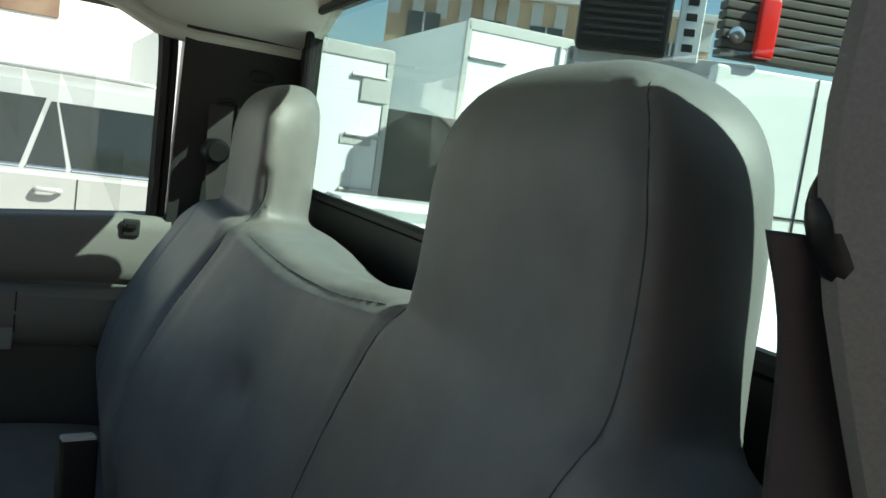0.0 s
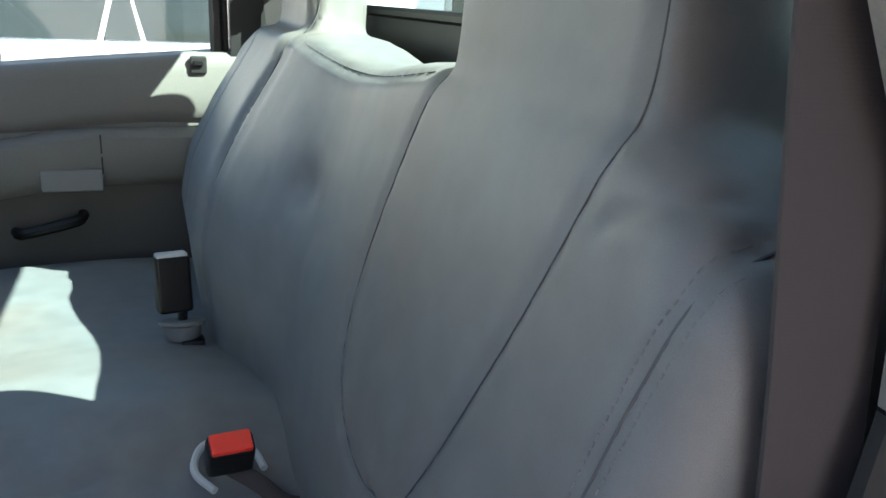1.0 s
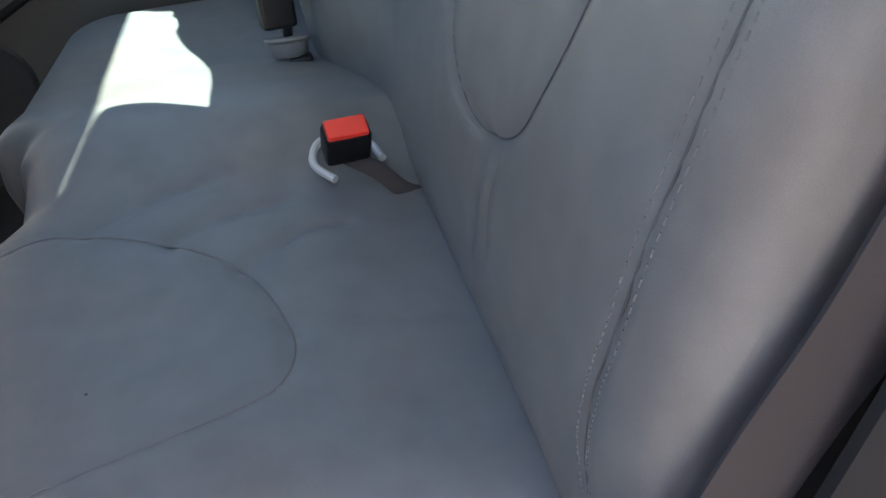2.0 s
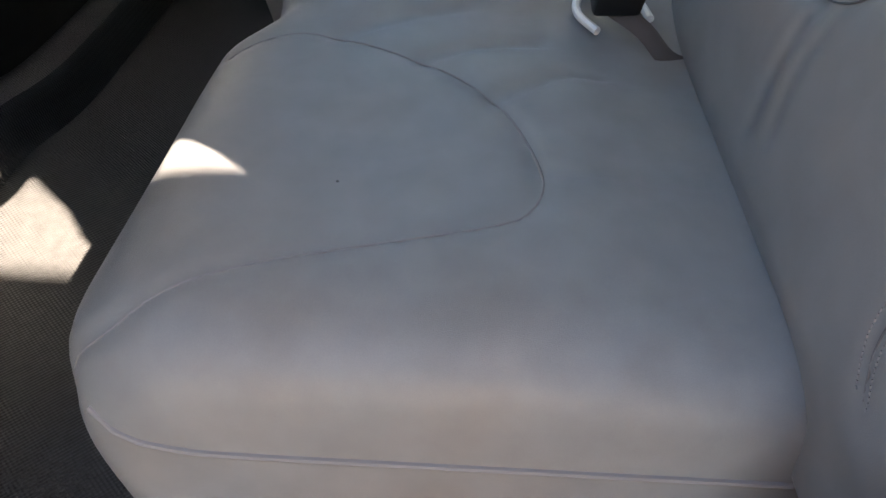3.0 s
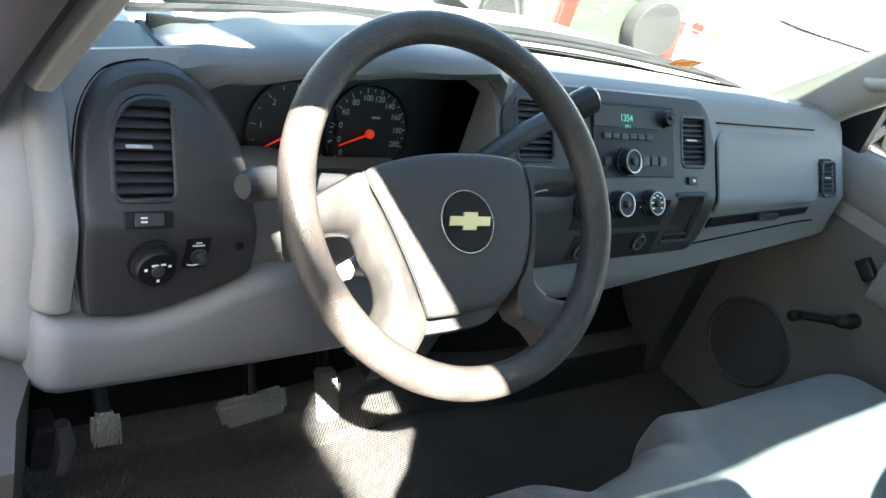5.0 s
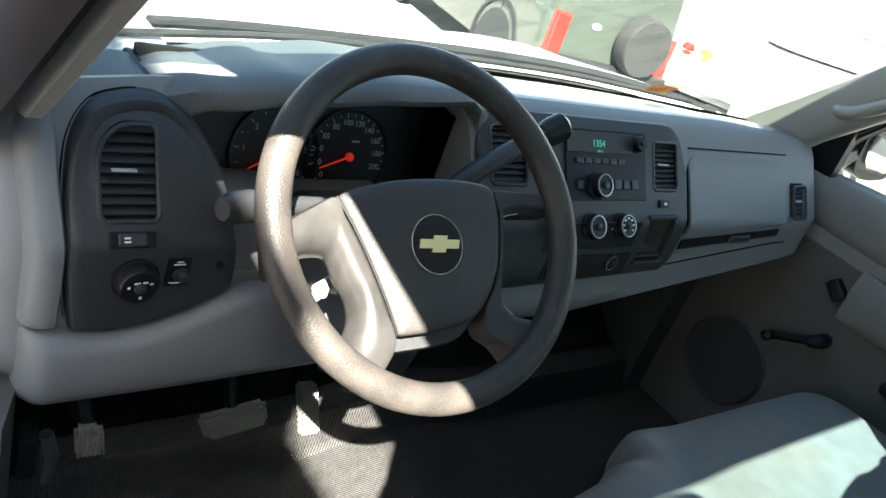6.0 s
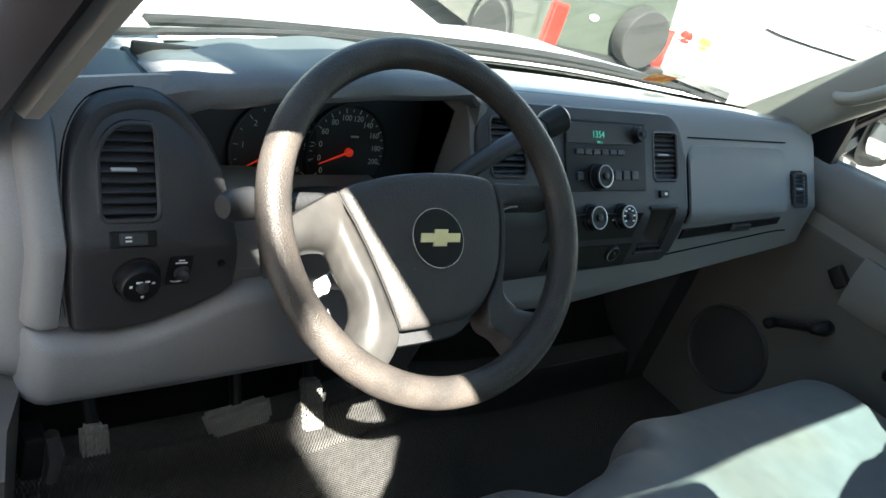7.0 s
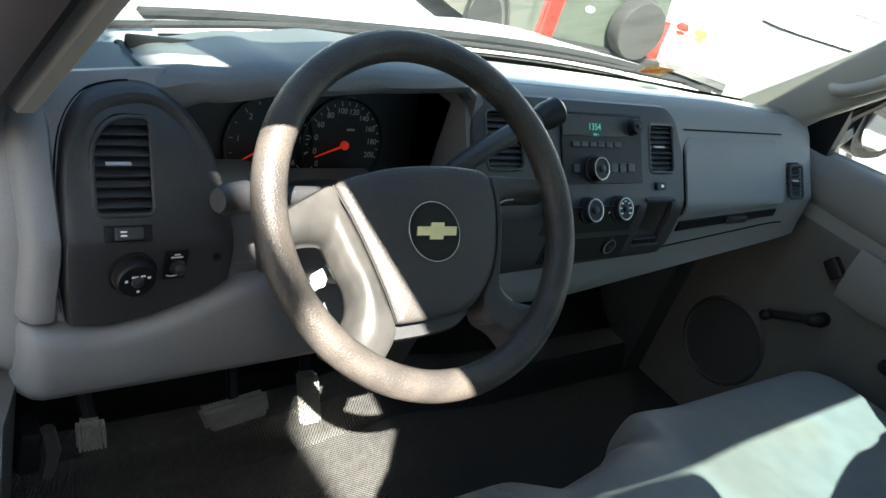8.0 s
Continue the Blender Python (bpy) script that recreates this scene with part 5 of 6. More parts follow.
# ---- pedals and footwell ----
def pedal(name, corners, arm_to, label, mat=PEDAL, across=False):
    p = thing(name, label, "pedal", group="foot pedals")
    a, b, c, d = (Vector(q) for q in corners)
    n = (b - a).cross(d - a).normalized()
    if n.y > 0:
        n = -n
    bm = loft([[q - n * 0.012 for q in (a, b, c, d)], [q + n * 0.004 for q in (a, b, c, d)]])
    bmesh.ops.bevel(bm, geom=list(bm.edges), offset=0.006, segments=2, affect="EDGES")
    part("pad", bm, mat, p)
    if across:
        a, b, c, d = b, c, d, a
    for k in range(7):
        t = (k + 0.5) / 7
        q0, q1 = a.lerp(b, t).lerp(d.lerp(c, t), 0.1), a.lerp(b, t).lerp(d.lerp(c, t), 0.9)
        part("rib", tube([q0 + n * 0.004, q1 + n * 0.004], 0.0018, 5), mat, p)
    a, b, c, d = (Vector(q) for q in corners)
    mid = (a + b) / 2 + (d - a) * 0.2 - n * 0.01
    part("arm", tube(curve3([mid, mid.lerp(Vector(arm_to), 0.5) + Vector((0, 0.015, 0)), arm_to], 4), 0.009, 8), BLACK, p)


pedal("brake_pedal", [(-0.447, 0.85, 0.248), (-0.345, 0.85, 0.262), (-0.320, 0.865, 0.205), (-0.418, 0.865, 0.190)], (-0.38, 0.98, 0.47), "wide worn ribbed rubber brake pedal", across=True)
pedal("parking_brake_pedal", [(-0.638, 0.775, 0.348), (-0.606, 0.775, 0.346), (-0.594, 0.785, 0.290), (-0.628, 0.785, 0.291)], (-0.64, 0.92, 0.50), "small worn rubber parking brake pedal")
pedal("accelerator_pedal", [(-0.238, 0.935, 0.205), (-0.198, 0.935, 0.200), (-0.165, 0.925, 0.085), (-0.205, 0.925, 0.085)], (-0.225, 1.02, 0.42), "narrow dark accelerator pedal")
rel = thing("hood_release", "black hood release lever on the kick panel", "lever")
part("housing", box((-0.690, 0.768, 0.337), (0.024, 0.036, 0.062), 0.006), BLACK, rel)
part("lever", tube([(-0.674, 0.757, 0.368), (-0.667, 0.754, 0.335), (-0.671, 0.750, 0.303)], [0.008, 0.010, 0.008], 8), CHAR, rel)
duct = thing("footwell_duct", "dark grey plastic duct beside the pedals", "duct")
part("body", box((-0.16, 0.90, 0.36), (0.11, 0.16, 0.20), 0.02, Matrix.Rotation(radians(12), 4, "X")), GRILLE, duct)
part("flange", box((-0.16, 0.835, 0.452), (0.116, 0.012, 0.014), 0.003, Matrix.Rotation(radians(12), 4, "X")), CHAR, duct)

# ---- belts and buckles ----
def buckle(place, yaw, tilt, top, label, tall=0.075, wide=0.032):
    b = thing("belt_buckle", label, "buckle", group="seat belt buckles")
    m = Matrix.Translation(place) @ Matrix.Rotation(radians(yaw), 4, "Z") @ Matrix.Rotation(radians(tilt), 4, "Y")
    bm = box((0, 0, 0), (wide, 0.050, tall), 0.006)
    bmesh.ops.transform(bm, matrix=m, verts=bm.verts)
    part("housing", bm, BLACK, b)
    bm = box((0, 0, tall / 2 - 0.001), (wide - 0.005, 0.044, 0.010), 0.003)
    bmesh.ops.transform(bm, matrix=m, verts=bm.verts)
    part("button", bm, top, b, "red release button" if top is RED else "")
    return b, m


bk, m = buckle((-0.146, 0.143, 0.408), 6, -30, RED, "black belt buckle with red button on a grey strap", 0.044, 0.030)
part("strap", tube(curve3([m @ Vector((0, 0, -0.025)), (-0.158, 0.115, 0.375), (-0.160, 0.085, 0.345), (-0.15, 0.05, 0.33)], 4), 0.010, 8, flat=0.35), BELT, bk)
loop = curve3([(-0.150, 0.105, 0.372), (-0.118, 0.114, 0.377), (-0.100, 0.136, 0.380), (-0.098, 0.164, 0.381), (-0.118, 0.177, 0.377), (-0.145, 0.178, 0.372), (-0.172, 0.160, 0.366)], 5)
lp = thing("belt_guide_loop", "pale grey plastic belt guide loop on the cushion", "loop")
part("loop", tube([p + Vector((0.018, 0, 0.004)) for p in loop], 0.0045, 8), PALE, lp)
bk, m = buckle((0.250, 0.188, 0.468), 10, 8, PALE, "black belt buckle standing in a grey sleeve", 0.085)
part("sleeve", turned([(0.020, 0), (0.026, 0.006), (0.028, 0.022), (0.034, 0.026), (0.034, 0.030), (0.024, 0.031), (0.010, 0.03)], Matrix.Translation((0.232, 0.178, 0.385)) @ Matrix.Rotation(radians(12), 4, "Y"), 24), GREY, bk, "grey plastic sleeve")
part("stem", tube([(0.236, 0.178, 0.405), (0.245, 0.176, 0.432)], 0.007, 8), BLACK, bk)
part("foot", box((0.222, 0.165, 0.382), (0.030, 0.034, 0.018), 0.005), BLACK, bk)
part("label", box((0.205, 0.150, 0.380), (0.022, 0.014, 0.004), 0.001), material("orange_tag", (0.55, 0.22, 0.04), 0.6, bump=0.0), bk, "small orange tag")

belt = thing("seat_belt", "dark grey webbing seat belt beside the driver's seat", "seat belt", group="seat belts")


def strap(pts, width, across, thick=0.0016):
    line = curve3(pts, 6)
    a = Vector(across).normalized() * width / 2
    rings = []
    for i, p in enumerate(line):
        d = (line[min(i + 1, len(line) - 1)] - line[max(i - 1, 0)]).normalized()
        n = d.cross(a).normalized() * thick
        rings.append([p - a - n, p + a - n, p + a + n, p - a + n])
    return loft(rings)


part("webbing", strap([(-0.735, 0.006, 0.952), (-0.726, -0.018, 0.915), (-0.722, -0.029, 0.86), (-0.722, -0.035, 0.81), (-0.722, -0.042, 0.75), (-0.722, -0.047, 0.69), (-0.722, -0.046, 0.645), (-0.722, -0.031, 0.60), (-0.722, -0.011, 0.55), (-0.722, 0.014, 0.50), (-0.722, 0.036, 0.45), (-0.724, 0.075, 0.36), (-0.728, 0.10, 0.28)], 0.042, (0.22, 1, 0)), BELT, belt)
ring = [(-0.742 + 0.004 * math.sin(a), -0.002 + 0.015 * math.cos(a), 0.958 + 0.016 * math.sin(a)) for a in steps(0, 2 * math.pi * 23 / 24, 23)]
part("upper_guide", tube(ring, 0.0080, 12, closed=True), BLACK, belt, "black shoulder guide ring")
part("latch_plate", tube(curve3([(-0.742, -0.016, 0.674), (-0.741, -0.028, 0.652), (-0.741, -0.040, 0.632), (-0.743, -0.052, 0.612)], 4), [0.006] * 5 + [0.008] * 5 + [0.005] * 3, 10), BLACK, belt, "black latch tongue")
part("tongue", box((-0.738, -0.040, 0.605), (0.004, 0.020, 0.040), 0.002, Matrix.Rotation(radians(28), 4, "X")), CHROME, belt, "bright metal tongue")
belt2 = thing("seat_belt", "black seat belt reel by the passenger's pillar", "seat belt", group="seat belts")
part("reel", tube([(0.74, -0.02, 0.91), (0.715, -0.025, 0.91), (0.705, -0.026, 0.91)], [0.026, 0.026, 0.018], 14), BLACK, belt2)
part("webbing", strap([(0.745, -0.03, 1.0), (0.735, -0.03, 0.93), (0.725, -0.04, 0.80), (0.72, -0.06, 0.6), (0.72, -0.08, 0.40)], 0.046, (0.2, 1, 0)), BELT, belt2)
grab = thing("grab_handle", "beige grab handle on the windscreen pillar", "handle")
p0, p1 = pillar_line(1, 0.30), pillar_line(1, 0.85)
part("bar", tube(curve3([p0, p0 + Vector((-0.03, -0.045, -0.01)), p0.lerp(p1, 0.25) + Vector((-0.04, -0.055, -0.02)), p0.lerp(p1, 0.75) + Vector((-0.04, -0.055, -0.02)), p1 + Vector((-0.03, -0.045, -0.01)), p1], 5), 0.013, 10), PILLAR, grab)


# ---- outside: the yard ----
GROUND = -0.74


def ground_z(y):
    """The yard falls away ahead of the pickup."""
    return GROUND - 0.46 * smoothstep(2.6, 6.0, y)


ob = part("ground", grid_sheet(lambda x, y: (x, y, ground_z(y) + 0.004 * math.sin(x * 1.7) * math.sin(y * 1.3)), [-900, -300, -100, -40] + steps(-24, 30, 36) + [60, 120, 300, 900], [-900, -300, -100, -40] + steps(-24, 30, 36) + [60, 120, 300, 900]), CONCRETE, kind="structure", label="grey dusty concrete yard")
ob["category"] = "ground"
PLASTER = material("white_plaster", (0.70, 0.69, 0.66), 0.85, var=0.06, grain=20, bump=0.3, blotch=0.8)
# Brown stone as a doubled copy of TAN, sunlit brightness put into its colour.
TAN_LIT = two_tone(material("sunlit_brown_stone", (0.42, 0.32, 0.22), 0.9, var=0.25, grain=12, bump=0.8, blotch=1.5), (0.30, 0.21, 0.14), 1.1)
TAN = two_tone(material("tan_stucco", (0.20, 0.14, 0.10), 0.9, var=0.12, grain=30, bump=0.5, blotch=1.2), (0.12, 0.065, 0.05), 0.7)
# Unseen dark walls, added and stepped in height to shape sun and shade inside.
ob = part("wall_shade_rear", box((-2.35, -9.23, 1.185), (0.30, 15.54, 3.91), 0.005), TAN, kind="structure", label="unseen tan wall added to shade the cab from the left")
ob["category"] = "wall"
ob = part("wall_shade_front", box((-2.35, -0.68, 1.242), (0.30, 1.56, 4.024), 0.005), TAN, kind="structure", label="unseen taller wall end added to trim the sun in the cab")
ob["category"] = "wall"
# Unseen run, added to hold back sky and ground light from the front left.
ob = part("wall_shade_low", box((-2.35, 7.40, 0.60), (0.30, 13.2, 3.9), 0.005), TAN, kind="structure", label="unseen wall added to cut skylight from the front left")
ob["category"] = "wall"
ob = part("wall_far", box((17.0, 14.0, 1.9), (0.4, 30.0, 5.4), 0.02), PLASTER, kind="structure", label="plain white wall closing the yard")
ob["category"] = "wall"
for k in range(6):
    w = part("window_%d" % (k + 3), box((16.79, 1.2 + 2.1 * k, 3.0), (0.06, 1.0, 0.9), 0.02), TAN, kind="structure", label="brown shuttered window in the white wall")
    w["category"] = "window"

# own bonnet, cowl and load bed
own = thing("pickup_body", "white pickup bonnet and load bed round the cab", "pickup")
def cowl_z(x):
    return 0.698 + 0.020 * smoothstep(-0.2, 0.5, x) - 0.03 * (abs(x) / 0.85) ** 6


bm = grid_sheet(lambda x, v: (x, 1.262 + 1.0 * v - 0.16 * (x / 0.80) ** 2, cowl_z(x) - 0.14 * v - 0.27 * v ** 2 + 0.010 * math.exp(-(((abs(x) - 0.42) / 0.06) ** 2)) * smoothstep(0, 0.2, v)), steps(-0.88, 0.88, 36), steps(0, 1, 14))
bmesh.ops.solidify(bm, geom=bm.faces[:], thickness=0.02)
part("bonnet", bm, WHITEPAINT, own)
bm = grid_sheet(lambda x, v: (x, 1.135 + 0.112 * v - 0.16 * (x / 0.80) ** 2, cowl_z(x) - 0.014 - 0.010 * math.sin(math.pi * v)), steps(-0.48, 0.80, 26), steps(0, 1, 6))
bmesh.ops.solidify(bm, geom=bm.faces[:], thickness=0.012)
cowl = part("cowl_grille", bm, COWL, own, "weathered grey plastic cowl grille")
for k in range(22):
    x = -0.45 + 1.1 * k / 21
    part("louvre", box((x, 1.178 - 0.16 * (x / 0.80) ** 2, cowl_z(x) - 0.0245), (0.016, 0.05, 0.006), 0.002), TRIMDARK, cowl)
part("bonnet_seal", tube([(x, 1.252 - 0.16 * (x / 0.80) ** 2, cowl_z(x) - 0.006) for x in steps(-0.48, 0.78, 26)], 0.009, 8), TRIMDARK, own, "dark rubber seal along the bonnet's rear edge")
bm = grid_sheet(lambda x, v: (x, 1.130 + 0.134 * v - 0.16 * (x / 0.80) ** 2, cowl_z(x) - 0.004), steps(-0.88, -0.484, 8), steps(0, 1, 4))
bmesh.ops.solidify(bm, geom=bm.faces[:], thickness=0.012)
part("wing_top", bm, WHITEPAINT, own, "white painted wing beside the cowl")
part("cowl_lip", tube([(x, 1.212 - 0.16 * (x / 0.80) ** 2, cowl_z(x) - 0.012) for x in steps(-0.47, 0.76, 26)], 0.008, 8), WHITEPAINT, own, "white painted cowl lip")
for x0, x1 in ((-0.55, 0.02), (0.05, 0.62)):
    w = part("wiper", tube(curve3([(x0, 1.185 - 0.16 * (x0 / 0.8) ** 2, cowl_z(x0) + 0.004), ((x0 + x1) / 2, 1.170 - 0.16 * ((x0 + x1) / 1.6) ** 2, cowl_z(x0) + 0.016), (x1, 1.160 - 0.16 * (x1 / 0.8) ** 2, cowl_z(x1) + 0.012)], 6), 0.006, 6), TRIMDARK, own, "dark wiper arm")
for side in (-1, 1):
    part("wing", box((side * 0.93, 1.75, 0.10), (0.10, 1.15, 0.50), 0.05), WHITEPAINT, own)
    part("bed_side", box((side * 0.83, -1.36, 0.47), (0.09, 2.10, 0.72), 0.015), WHITEPAINT, own)
    part("bed_rail", box((side * 0.83, -1.36, 0.838), (0.13, 2.12, 0.022), 0.008), WHITEPAINT, own)
part("bed_front", box((0, -0.325, 0.46), (1.58, 0.04, 0.68), 0.01), WHITEPAINT, own)
part("bed_floor", box((0, -1.36, 0.12), (1.58, 2.05, 0.04), 0.01), WHITEPAINT, own)
part("tailgate", box((0, -2.40, 0.46), (1.66, 0.06, 0.70), 0.02), WHITEPAINT, own)
part("cab_back", box((0, -0.262, 0.42), (1.60, 0.02, 0.82), 0.005), WHITEPAINT, own)
mir = thing("door_mirror", "black door mirror outside the passenger window", "mirror")
part("housing", loft([[(1.075 + 0.130 * math.copysign(abs(c) ** 0.7, c), 0.86 + d, 0.775 + 0.100 * math.copysign(abs(s_) ** 0.7, s_)) for c, s_ in ((math.cos(a), math.sin(a)) for a in steps(0, 2 * math.pi * 19 / 20, 19))] for d in (-0.03, 0.0, 0.04)]), BLACK, mir)
part("arm", tube([(0.83, 0.84, 0.70), (0.97, 0.86, 0.735)], 0.028, 8), BLACK, mir)
part("glass", loft([[(1.075 + 0.112 * math.cos(a), 0.828 + d, 0.775 + 0.082 * math.sin(a)) for a in steps(0, 2 * math.pi * 19 / 20, 19)] for d in (-0.003, 0.003)]), material("mirror_glass", (0.9, 0.9, 0.9), 0.03, 1.0, var=0.0, bump=0.0), mir)


def car_wheel(parent, m, r=0.36, w=0.22):
    t = part("tyre", turned([(r * 0.62, -w / 2), (r * 0.95, -w / 2), (r, -w * 0.36), (r, w * 0.36), (r * 0.95, w / 2), (r * 0.62, w / 2)], m, 36), TYRE, parent)
    part("rim", turned([(r * 0.63, -w * 0.3), (r * 0.63, w * 0.42), (r * 0.56, w * 0.46), (r * 0.5, w * 0.30), (r * 0.2, w * 0.36), (0.0, w * 0.38)], m, 30), CHROME, t)
    for k in range(6):
        bm = box((r * 0.38, 0, w * 0.36), (r * 0.30, r * 0.10, 0.03), 0.008)
        bmesh.ops.transform(bm, matrix=m @ Matrix.Rotation(k * math.pi / 3, 4, "Z"), verts=bm.verts)
        part("spoke", bm, CHROME, t)


def suv(label, paint, m, length=4.5, width=1.82, height=1.70, rails=True, spare=False, belt=0.98, lamp=0.93):
    """A parked estate: x along its length from the tail at 0, y across, z from the ground."""
    c = thing("parked_suv", label, "car", group="parked cars")
    W = width / 2

    def section(x):
        nose = smoothstep(length, length - 0.35, x)
        tail = smoothstep(0.0, 0.12, x)
        w = W * (0.93 + 0.07 * min(nose, tail))
        zb = belt - 0.10 * smoothstep(length - 1.3, length, x)
        roof = smoothstep(length - 1.0, length - 1.75, x)
        zr = zb + (height - zb) * roof * (0.9 + 0.1 * smoothstep(0.0, 0.35, x))
        wr = w - 0.17 * roof
        return [(x, -w + 0.05, 0.28), (x, -w, 0.42), (x, -w, 0.70), (x, -w + 0.015, zb - 0.02), (x, -w + 0.05, zb), (x, -wr, max(zb + 0.005, zr - 0.07)), (x, -wr + 0.09, max(zb + 0.01, zr)), (x, wr - 0.09, max(zb + 0.01, zr)), (x, wr, max(zb + 0.005, zr - 0.07)), (x, w - 0.05, zb), (x, w - 0.015, zb - 0.02), (x, w, 0.70), (x, w, 0.42), (x, w - 0.05, 0.28)]

    bm = loft([section(x) for x in [0, 0.04, 0.10, 0.2] + steps(0.35, length - 0.4, 24) + [length - 0.25, length - 0.1, length]])
    body = part("body", put(bm, m), paint, c)
    DARK = TINTED_PANEL
    for side in (-1, 1):
        for b0, b1, t0, t1, cap in ((0.28, 0.915, 0.40, 1.03, 0.80), (0.95, 1.20, 1.045, 1.08, 0.80), (1.24, 2.10, 1.11, 2.10, 0.83), (2.20, length - 1.55, 2.20, length - 1.85, 0.83)):
            def glass_pt(u, v, side=side, b0=b0, b1=b1, t0=t0, t1=t1, cap=cap):
                lo, hi = b0 + (t0 - b0) * v, b1 + (t1 - b1) * v
                x = lo + (hi - lo) * u + (0.05 * (1 - u) ** 4 * (1 - v) ** 2 if b0 < 0.3 else 0)
                s_ = section(x)
                a, b = (Vector(s_[4]), Vector(s_[5])) if side < 0 else (Vector(s_[9]), Vector(s_[8]))
                return a.lerp(b, 0.08 + (cap - 0.08) * v) + Vector((0, side * 0.004, 0))
            bm = grid_sheet(glass_pt, steps(0, 1, 8), steps(0, 1, 4))
            bmesh.ops.solidify(bm, geom=bm.faces[:], thickness=0.006)
            part("side_window", put(bm, m), DARK, c, "dark side glass")
            part("window_moulding", put(tube([Vector(glass_pt(u, -0.03)) for u in steps(0, 1, 8)], 0.009, 6), m), CHROME, c)
        for x in (0.87, 1.85):
            part("door_gap", put(tube([(x, side * (W + 0.001), 0.45), (x, side * (W + 0.001), 0.72), (x, side * (W - 0.012), belt - 0.02)], 0.004, 5), m), TRIMDARK, c)
            part("door_handle", put(tube(curve3([(x + 0.10, side * (W - 0.005), belt - 0.12), (x + 0.12, side * (W + 0.03), belt - 0.11), (x + 0.24, side * (W + 0.03), belt - 0.11), (x + 0.26, side * (W - 0.005), belt - 0.11)], 4), 0.016, 8), m), paint, c)
        if rails:
            part("roof_rail", put(tube(curve3([(0.35, side * (W - 0.30), height - 0.03), (0.5, side * (W - 0.30), height + 0.02), (1.4, side * (W - 0.30), height + 0.03), (2.2, side * (W - 0.30), height + 0.04), (2.35, side * (W - 0.30), height - 0.02)], 5), 0.02, 8), m), paint, c)
        for x in (0.85, length - 0.85):
            part("arch", put(turned([(0.44, -0.02), (0.44, 0.02), (0.40, 0.025), (0.40, -0.02)], Matrix.Translation((x, side * (W - 0.005), 0.38)) @ Matrix.Rotation(-side * math.pi / 2, 4, "X"), 30), m), TRIMDARK, c)
            car_wheel(c, m @ Matrix.Translation((x, side * (W - 0.10), 0.36)) @ Matrix.Rotation(-side * math.pi / 2, 4, "X"))
        part("tail_lamp", put(box((0.01, side * (W - 0.13), lamp), (0.10, 0.19, 0.46), 0.03), m), TAILRED, c, "red tail lamp")
    part("rear_window", put(box((0.035, 0, 1.30), (0.02, width - 0.55, 0.42), 0.02, Matrix.Rotation(radians(8), 4, "Y")), m), DARK, c, "dark rear glass")
    part("bumper", put(box((-0.04, 0, 0.48), (0.16, width - 0.04, 0.24), 0.05), m), TRIMDARK if spare else paint, c)
    if spare:
        car_wheel(c, m @ Matrix.Translation((-0.13, -0.28, 0.88)) @ Matrix.Rotation(-math.pi / 2, 4, "Y"), 0.31, 0.20)
        part("badge", put(turned([(0.06, 0), (0.06, 0.008), (0, 0.01)], m=Matrix.Translation((-0.005, 0.30, 0.94)) @ Matrix.Rotation(-math.pi / 2, 4, "Y") @ Matrix.Diagonal((0.55, 1, 1, 1)), n=20), m), PALE, c, "plain oval badge")
    return c


AMBER = material("amber_lamp", (0.55, 0.20, 0.04), 0.2, var=0.1, bump=0.0, coat=0.5)
TINTED_PANEL = material("dark_window_glass", (0.03, 0.04, 0.04), 0.06, var=0.1, bump=0.0, coat=0.5)


def stand(x, y, heading):
    """A pose on the ground; heading in degrees from +x."""
    return Matrix.Translation((x, y, ground_z(y))) @ Matrix.Rotation(radians(heading), 4, "Z")


# the pickup's own running gear and nose
part("nose_panel", box((0, 2.13, 0.06), (1.80, 0.10, 0.42), 0.05), WHITEPAINT, own)
part("front_bumper", box((0, 2.24, -0.22), (1.86, 0.16, 0.24), 0.05), TRIMDARK, own)
part("rear_bumper", box((0, -2.50, -0.05), (1.80, 0.14, 0.18), 0.04), TRIMDARK, own)
for side in (-1, 1):
    part("sill_skirt", box((side * 0.785, -0.05, -0.20), (0.07, 2.3, 0.24), 0.03), WHITEPAINT, own)
    part("bed_skirt", box((side * 0.83, -1.36, 0.02), (0.08, 2.10, 0.24), 0.02), WHITEPAINT, own)
    for y in (1.62, -1.50):
        car_wheel(own, Matrix.Translation((side * 0.80, y, GROUND + 0.37)) @ Matrix.Rotation(side * math.pi / 2, 4, "Y"), 0.37, 0.24)

suv("silver estate car with roof rails parked beside the cab", SILVER, stand(6.25, -0.68, 90), height=1.90, belt=1.21)
suv("dark green off-road car with a spare wheel on its tail", GREENPAINT, stand(5.88, 5.67, 82), length=4.2, width=1.75, height=1.70, rails=False, spare=True, lamp=0.78)
suv("white car parked ahead of the bonnet", WHITEPAINT, stand(-2.7, 6.7, 12), height=1.5, rails=False)


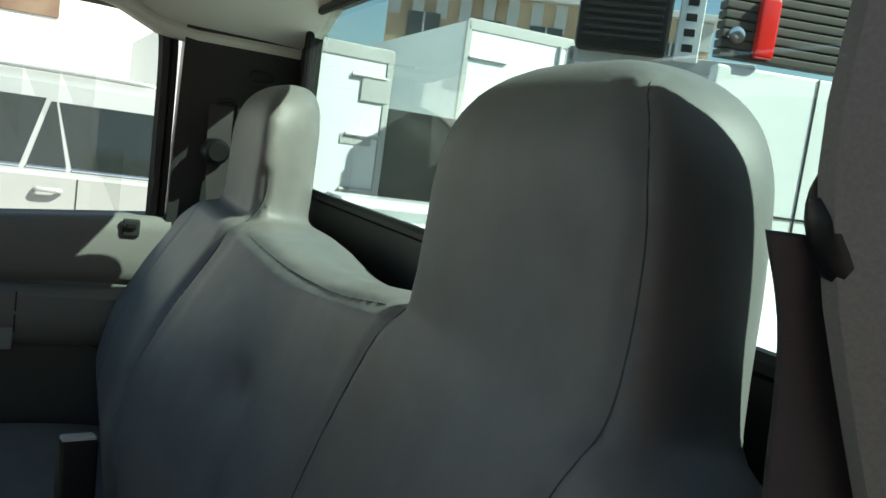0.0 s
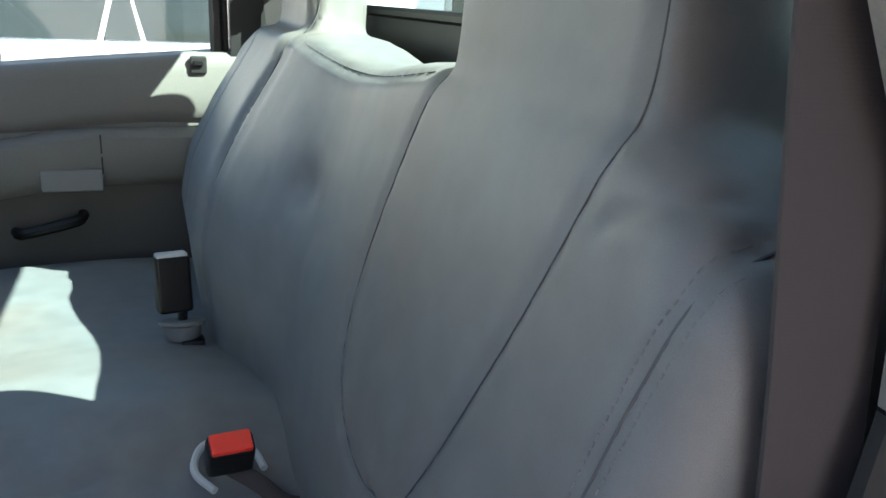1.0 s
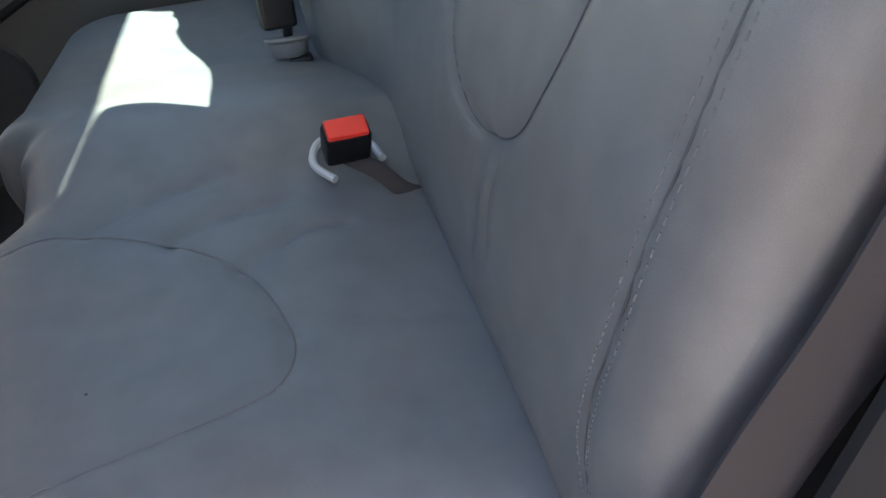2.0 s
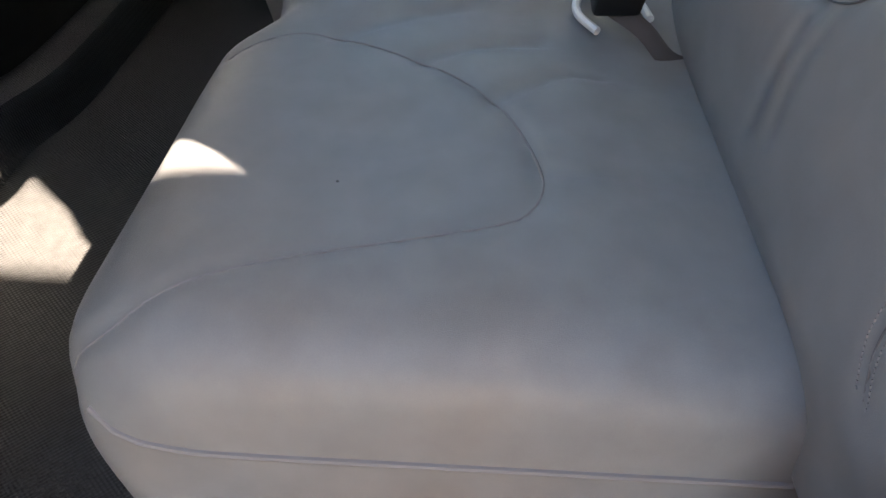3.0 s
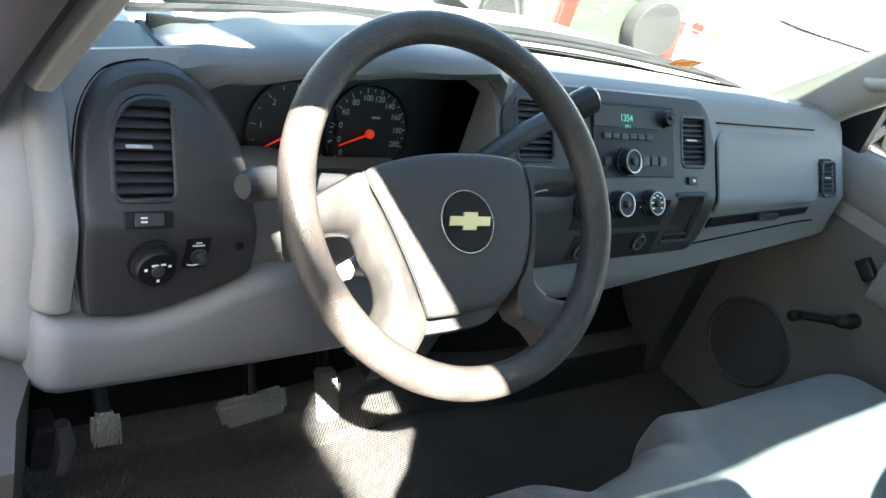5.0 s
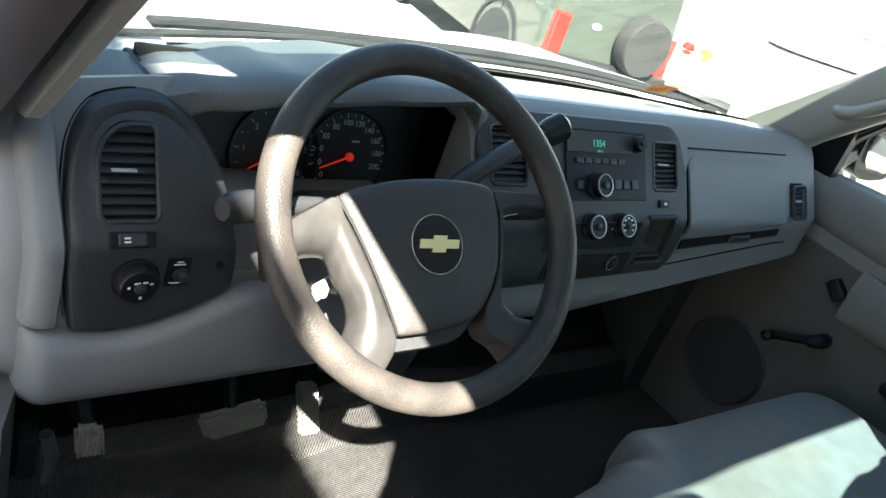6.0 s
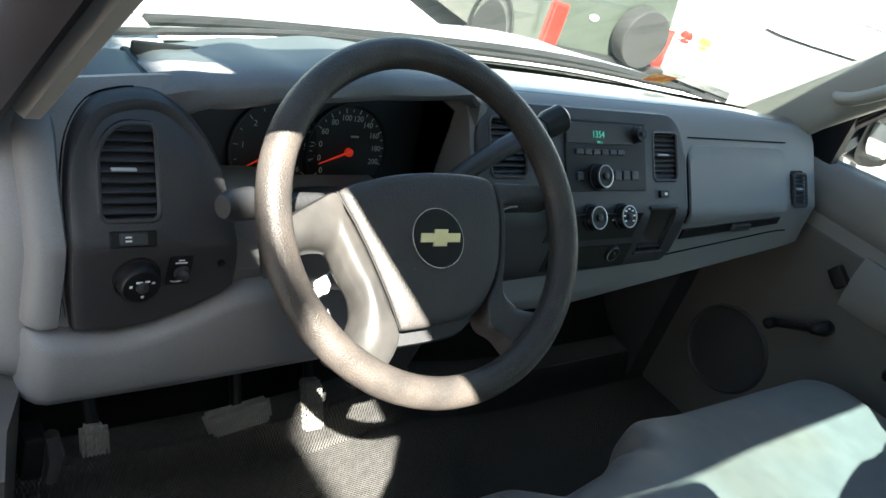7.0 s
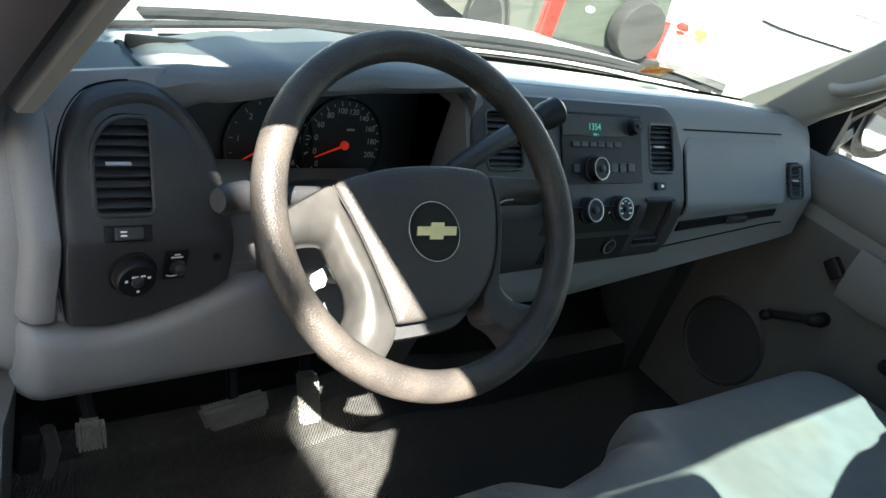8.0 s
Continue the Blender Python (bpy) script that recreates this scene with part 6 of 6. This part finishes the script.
def box_truck(label, m, w=2.3, h=2.3, depth=4.5, z0=0.75, dark_top=0.0):
    """A box body with rear doors on its local -x face."""
    t = thing("box_truck", label, "truck", group="parked trucks")
    part("box", put(box((depth / 2, 0, z0 + h / 2), (depth, w, h), 0.02), m), WHITEBOX, t)
    for y0, y1 in ((-w / 2 + 0.06, -0.01), (0.01, w / 2 - 0.06)):
        d = part("rear_door", put(box((-0.012, (y0 + y1) / 2, z0 + h / 2), (0.03, y1 - y0, h - 0.16), 0.008), m), WHITEBOX, t)
        for z in (0.18, 0.5, 0.84):
            part("hinge", put(tube([(-0.04, y0 if y0 < 0 else y1, z0 + h * z), (-0.04, (y0 if y0 < 0 else y1) * 0.62, z0 + h * z)], 0.022, 8), m), PALE, d)
    part("lock_bar", put(tube([(-0.05, 0.10, z0 + 0.1), (-0.05, 0.10, z0 + h - 0.1)], 0.02, 8), m), PALE, t)
    part("corner_post", put(box((-0.005, w / 2 - 0.02, z0 + h / 2), (0.07, 0.07, h), 0.01), m), PALE, t)
    part("corner_post", put(box((-0.005, -w / 2 + 0.02, z0 + h / 2), (0.07, 0.07, h), 0.01), m), PALE, t)
    part("top_beam", put(box((-0.01, 0, z0 + h - 0.05), (0.06, w, 0.14), 0.01), m), PALE, t)
    part("chassis", put(box((depth / 2, 0, z0 - 0.12), (depth + 1.2, 0.9, 0.22), 0.02), m), TRIMDARK, t)
    for y in (-w / 2 + 0.25, w / 2 - 0.25):
        car_wheel(t, m @ Matrix.Translation((1.0, y, 0.42)) @ Matrix.Rotation(math.pi / 2 if y > 0 else -math.pi / 2, 4, "X"), 0.42, 0.28)
    return t


a = box_truck("white box truck with hinged rear doors and faded lettering", stand(7.13, -1.64, 3), w=2.05, h=1.76, z0=0.92)
M = stand(7.13, -1.64, 3)
# Dark panel added in place of the shaded side beside the rear doors.
part("shade_panel", put(box((-0.02, -1.49, 1.52), (0.04, 0.88, 1.20), 0.01), M), TRIMDARK, a, "dark panel added for the shaded side of the truck")
part("vent_grille", put(box((-0.04, -0.86, 2.28), (0.02, 0.30, 0.26), 0.01), M), PALE, a, "pale louvred vent")
part("faded_mark", put(box((-0.034, -0.72, 1.75), (0.006, 0.34, 0.10), 0.003), M), PALE, a, "faded grey lettering bar")
M = stand(7.9, 5.1, 40)
e = box_truck("white box truck with round lamps at its rear corner", M, w=2.2, h=2.6, z0=0.34)
for y, mat in ((0.92, TAILRED), (0.70, AMBER)):
    part("tail_lamp", put(turned([(0.075, 0), (0.075, 0.02), (0.06, 0.03), (0, 0.034)], Matrix.Translation((-0.03, y, 0.84)) @ Matrix.Rotation(-math.pi / 2, 4, "Y"), 20), M), mat, e, "small round lamp")
part("underrun_bar", put(box((-0.06, 0, 0.50), (0.10, 2.1, 0.12), 0.02), M), PALE, e)
b = box_truck("white box truck with open corner posts", stand(8.5, -5.5, -2), w=2.85, h=2.82, z0=0.61)
c = thing("service_truck", "white service truck with dark ribbed top and red lamp", "truck", group="parked trucks")
M = stand(2.75, -3.6, 163) @ Matrix.Translation((0, 0, 0))
part("side_panel", put(box((0, 0.065, 1.93), (0.10, 1.17, 1.05), 0.02), M), WHITEBOX, c)
part("lower_panel", put(box((0.02, 0.065, 1.15), (0.08, 1.17, 0.45), 0.02), M), PALE, c)
for k in range(9):
    part("rib", put(box((0.0, 0.065, 2.52 + 0.055 * k), (0.10, 1.17, 0.046), 0.008), M), GRILLE, c)
part("tail_lamp", put(box((0.07, -0.27, 2.68), (0.06, 0.12, 0.34), 0.02), M), TAILRED, c, "red vertical tail lamp")
part("chassis", put(box((-0.6, 0, 0.75), (1.3, 1.2, 0.4), 0.03), M), TRIMDARK, c)
for y in (-0.5, 0.5):
    car_wheel(c, M @ Matrix.Translation((-0.6, y, 0.40)) @ Matrix.Rotation(math.pi / 2 if y > 0 else -math.pi / 2, 4, "X"), 0.40, 0.24)
part("panel_joint", put(box((0.052, 0.12, 1.93), (0.008, 0.012, 1.04), 0.002), M), TRIMDARK, c)
part("panel_joint", put(box((0.052, 0.065, 1.62), (0.008, 1.15, 0.012), 0.002), M), TRIMDARK, c)
part("locker", put(box((0.09, -0.1, 1.30), (0.12, 0.9, 0.20), 0.02), M), PALE, c, "grey steel locker")
part("lamp_bezel", put(turned([(0.05, 0), (0.05, 0.02), (0.035, 0.024), (0, 0.02)], Matrix.Translation((0.05, -0.44, 2.62)) @ Matrix.Rotation(math.pi / 2, 4, "Y"), 20), M), CHROME, c, "round chrome lamp bezel")
for k in range(6):
    part("grille_slat", put(box((0.05, -0.1, 0.98 + 0.035 * k), (0.05, 0.9, 0.018), 0.004), M), TRIMDARK, c)

# refrigerated truck and the brown building behind the yard
M = stand(5.45, -4.68, -37)
d = box_truck("white refrigerated box truck with a black cooling unit", M, w=1.7, h=2.0, depth=2.2, z0=0.9)
unit = part("cooling_unit", put(box((0.10, 0.38, 3.32), (0.60, 0.85, 0.86), 0.05), M), BLACK, d, "black ribbed cooling unit")
for k in range(9):
    part("fin", put(box((-0.21, 0.38, 3.02 + 0.07 * k), (0.03, 0.70, 0.03), 0.006), M), TRIMDARK, unit)
part("maker_bar", put(box((-0.225, 0.38, 3.66), (0.012, 0.42, 0.06), 0.003), M), PALE, unit, "plain pale maker's bar")
part("lettered_post", put(box((-0.02, -0.22, 3.30), (0.10, 0.22, 0.85), 0.01), M), WHITEBOX, d, "white post with dark marks")
for k in range(5):
    part("post_mark", put(box((-0.072, -0.22, 3.00 + 0.14 * k), (0.006, 0.10, 0.07), 0.002), M), TRIMDARK, d)
M = Matrix.Translation((18.0, -10.6, GROUND)) @ Matrix.Rotation(radians(-29), 4, "Z")
house = thing("building", "brown stone building with small windows and a tin roof", "building")
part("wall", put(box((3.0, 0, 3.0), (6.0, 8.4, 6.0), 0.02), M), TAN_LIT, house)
part("roof", put(box((3.0, 0, 6.08), (6.5, 8.9, 0.18), 0.02), M), PALE, house)
for y in (-3.2, -1.6, 0.0, 1.6, 3.2):
    for z in (2.6, 4.9):
        w = part("window", put(box((-0.01, y, z), (0.08, 0.85, 0.95), 0.01), M), TINTED_PANEL, house)
        part("window_frame", put(box((-0.03, y, z - 0.52), (0.14, 1.05, 0.08), 0.01), M), PALE, w)
        part("mullion", put(box((-0.05, y, z), (0.04, 0.05, 0.95), 0.005), M), PALE, w)
for k in range(14):
    part("board", put(box((-0.012, -4.05 + 0.62 * k, 5.62), (0.05, 0.30, 0.72), 0.01), M), PALE, house)
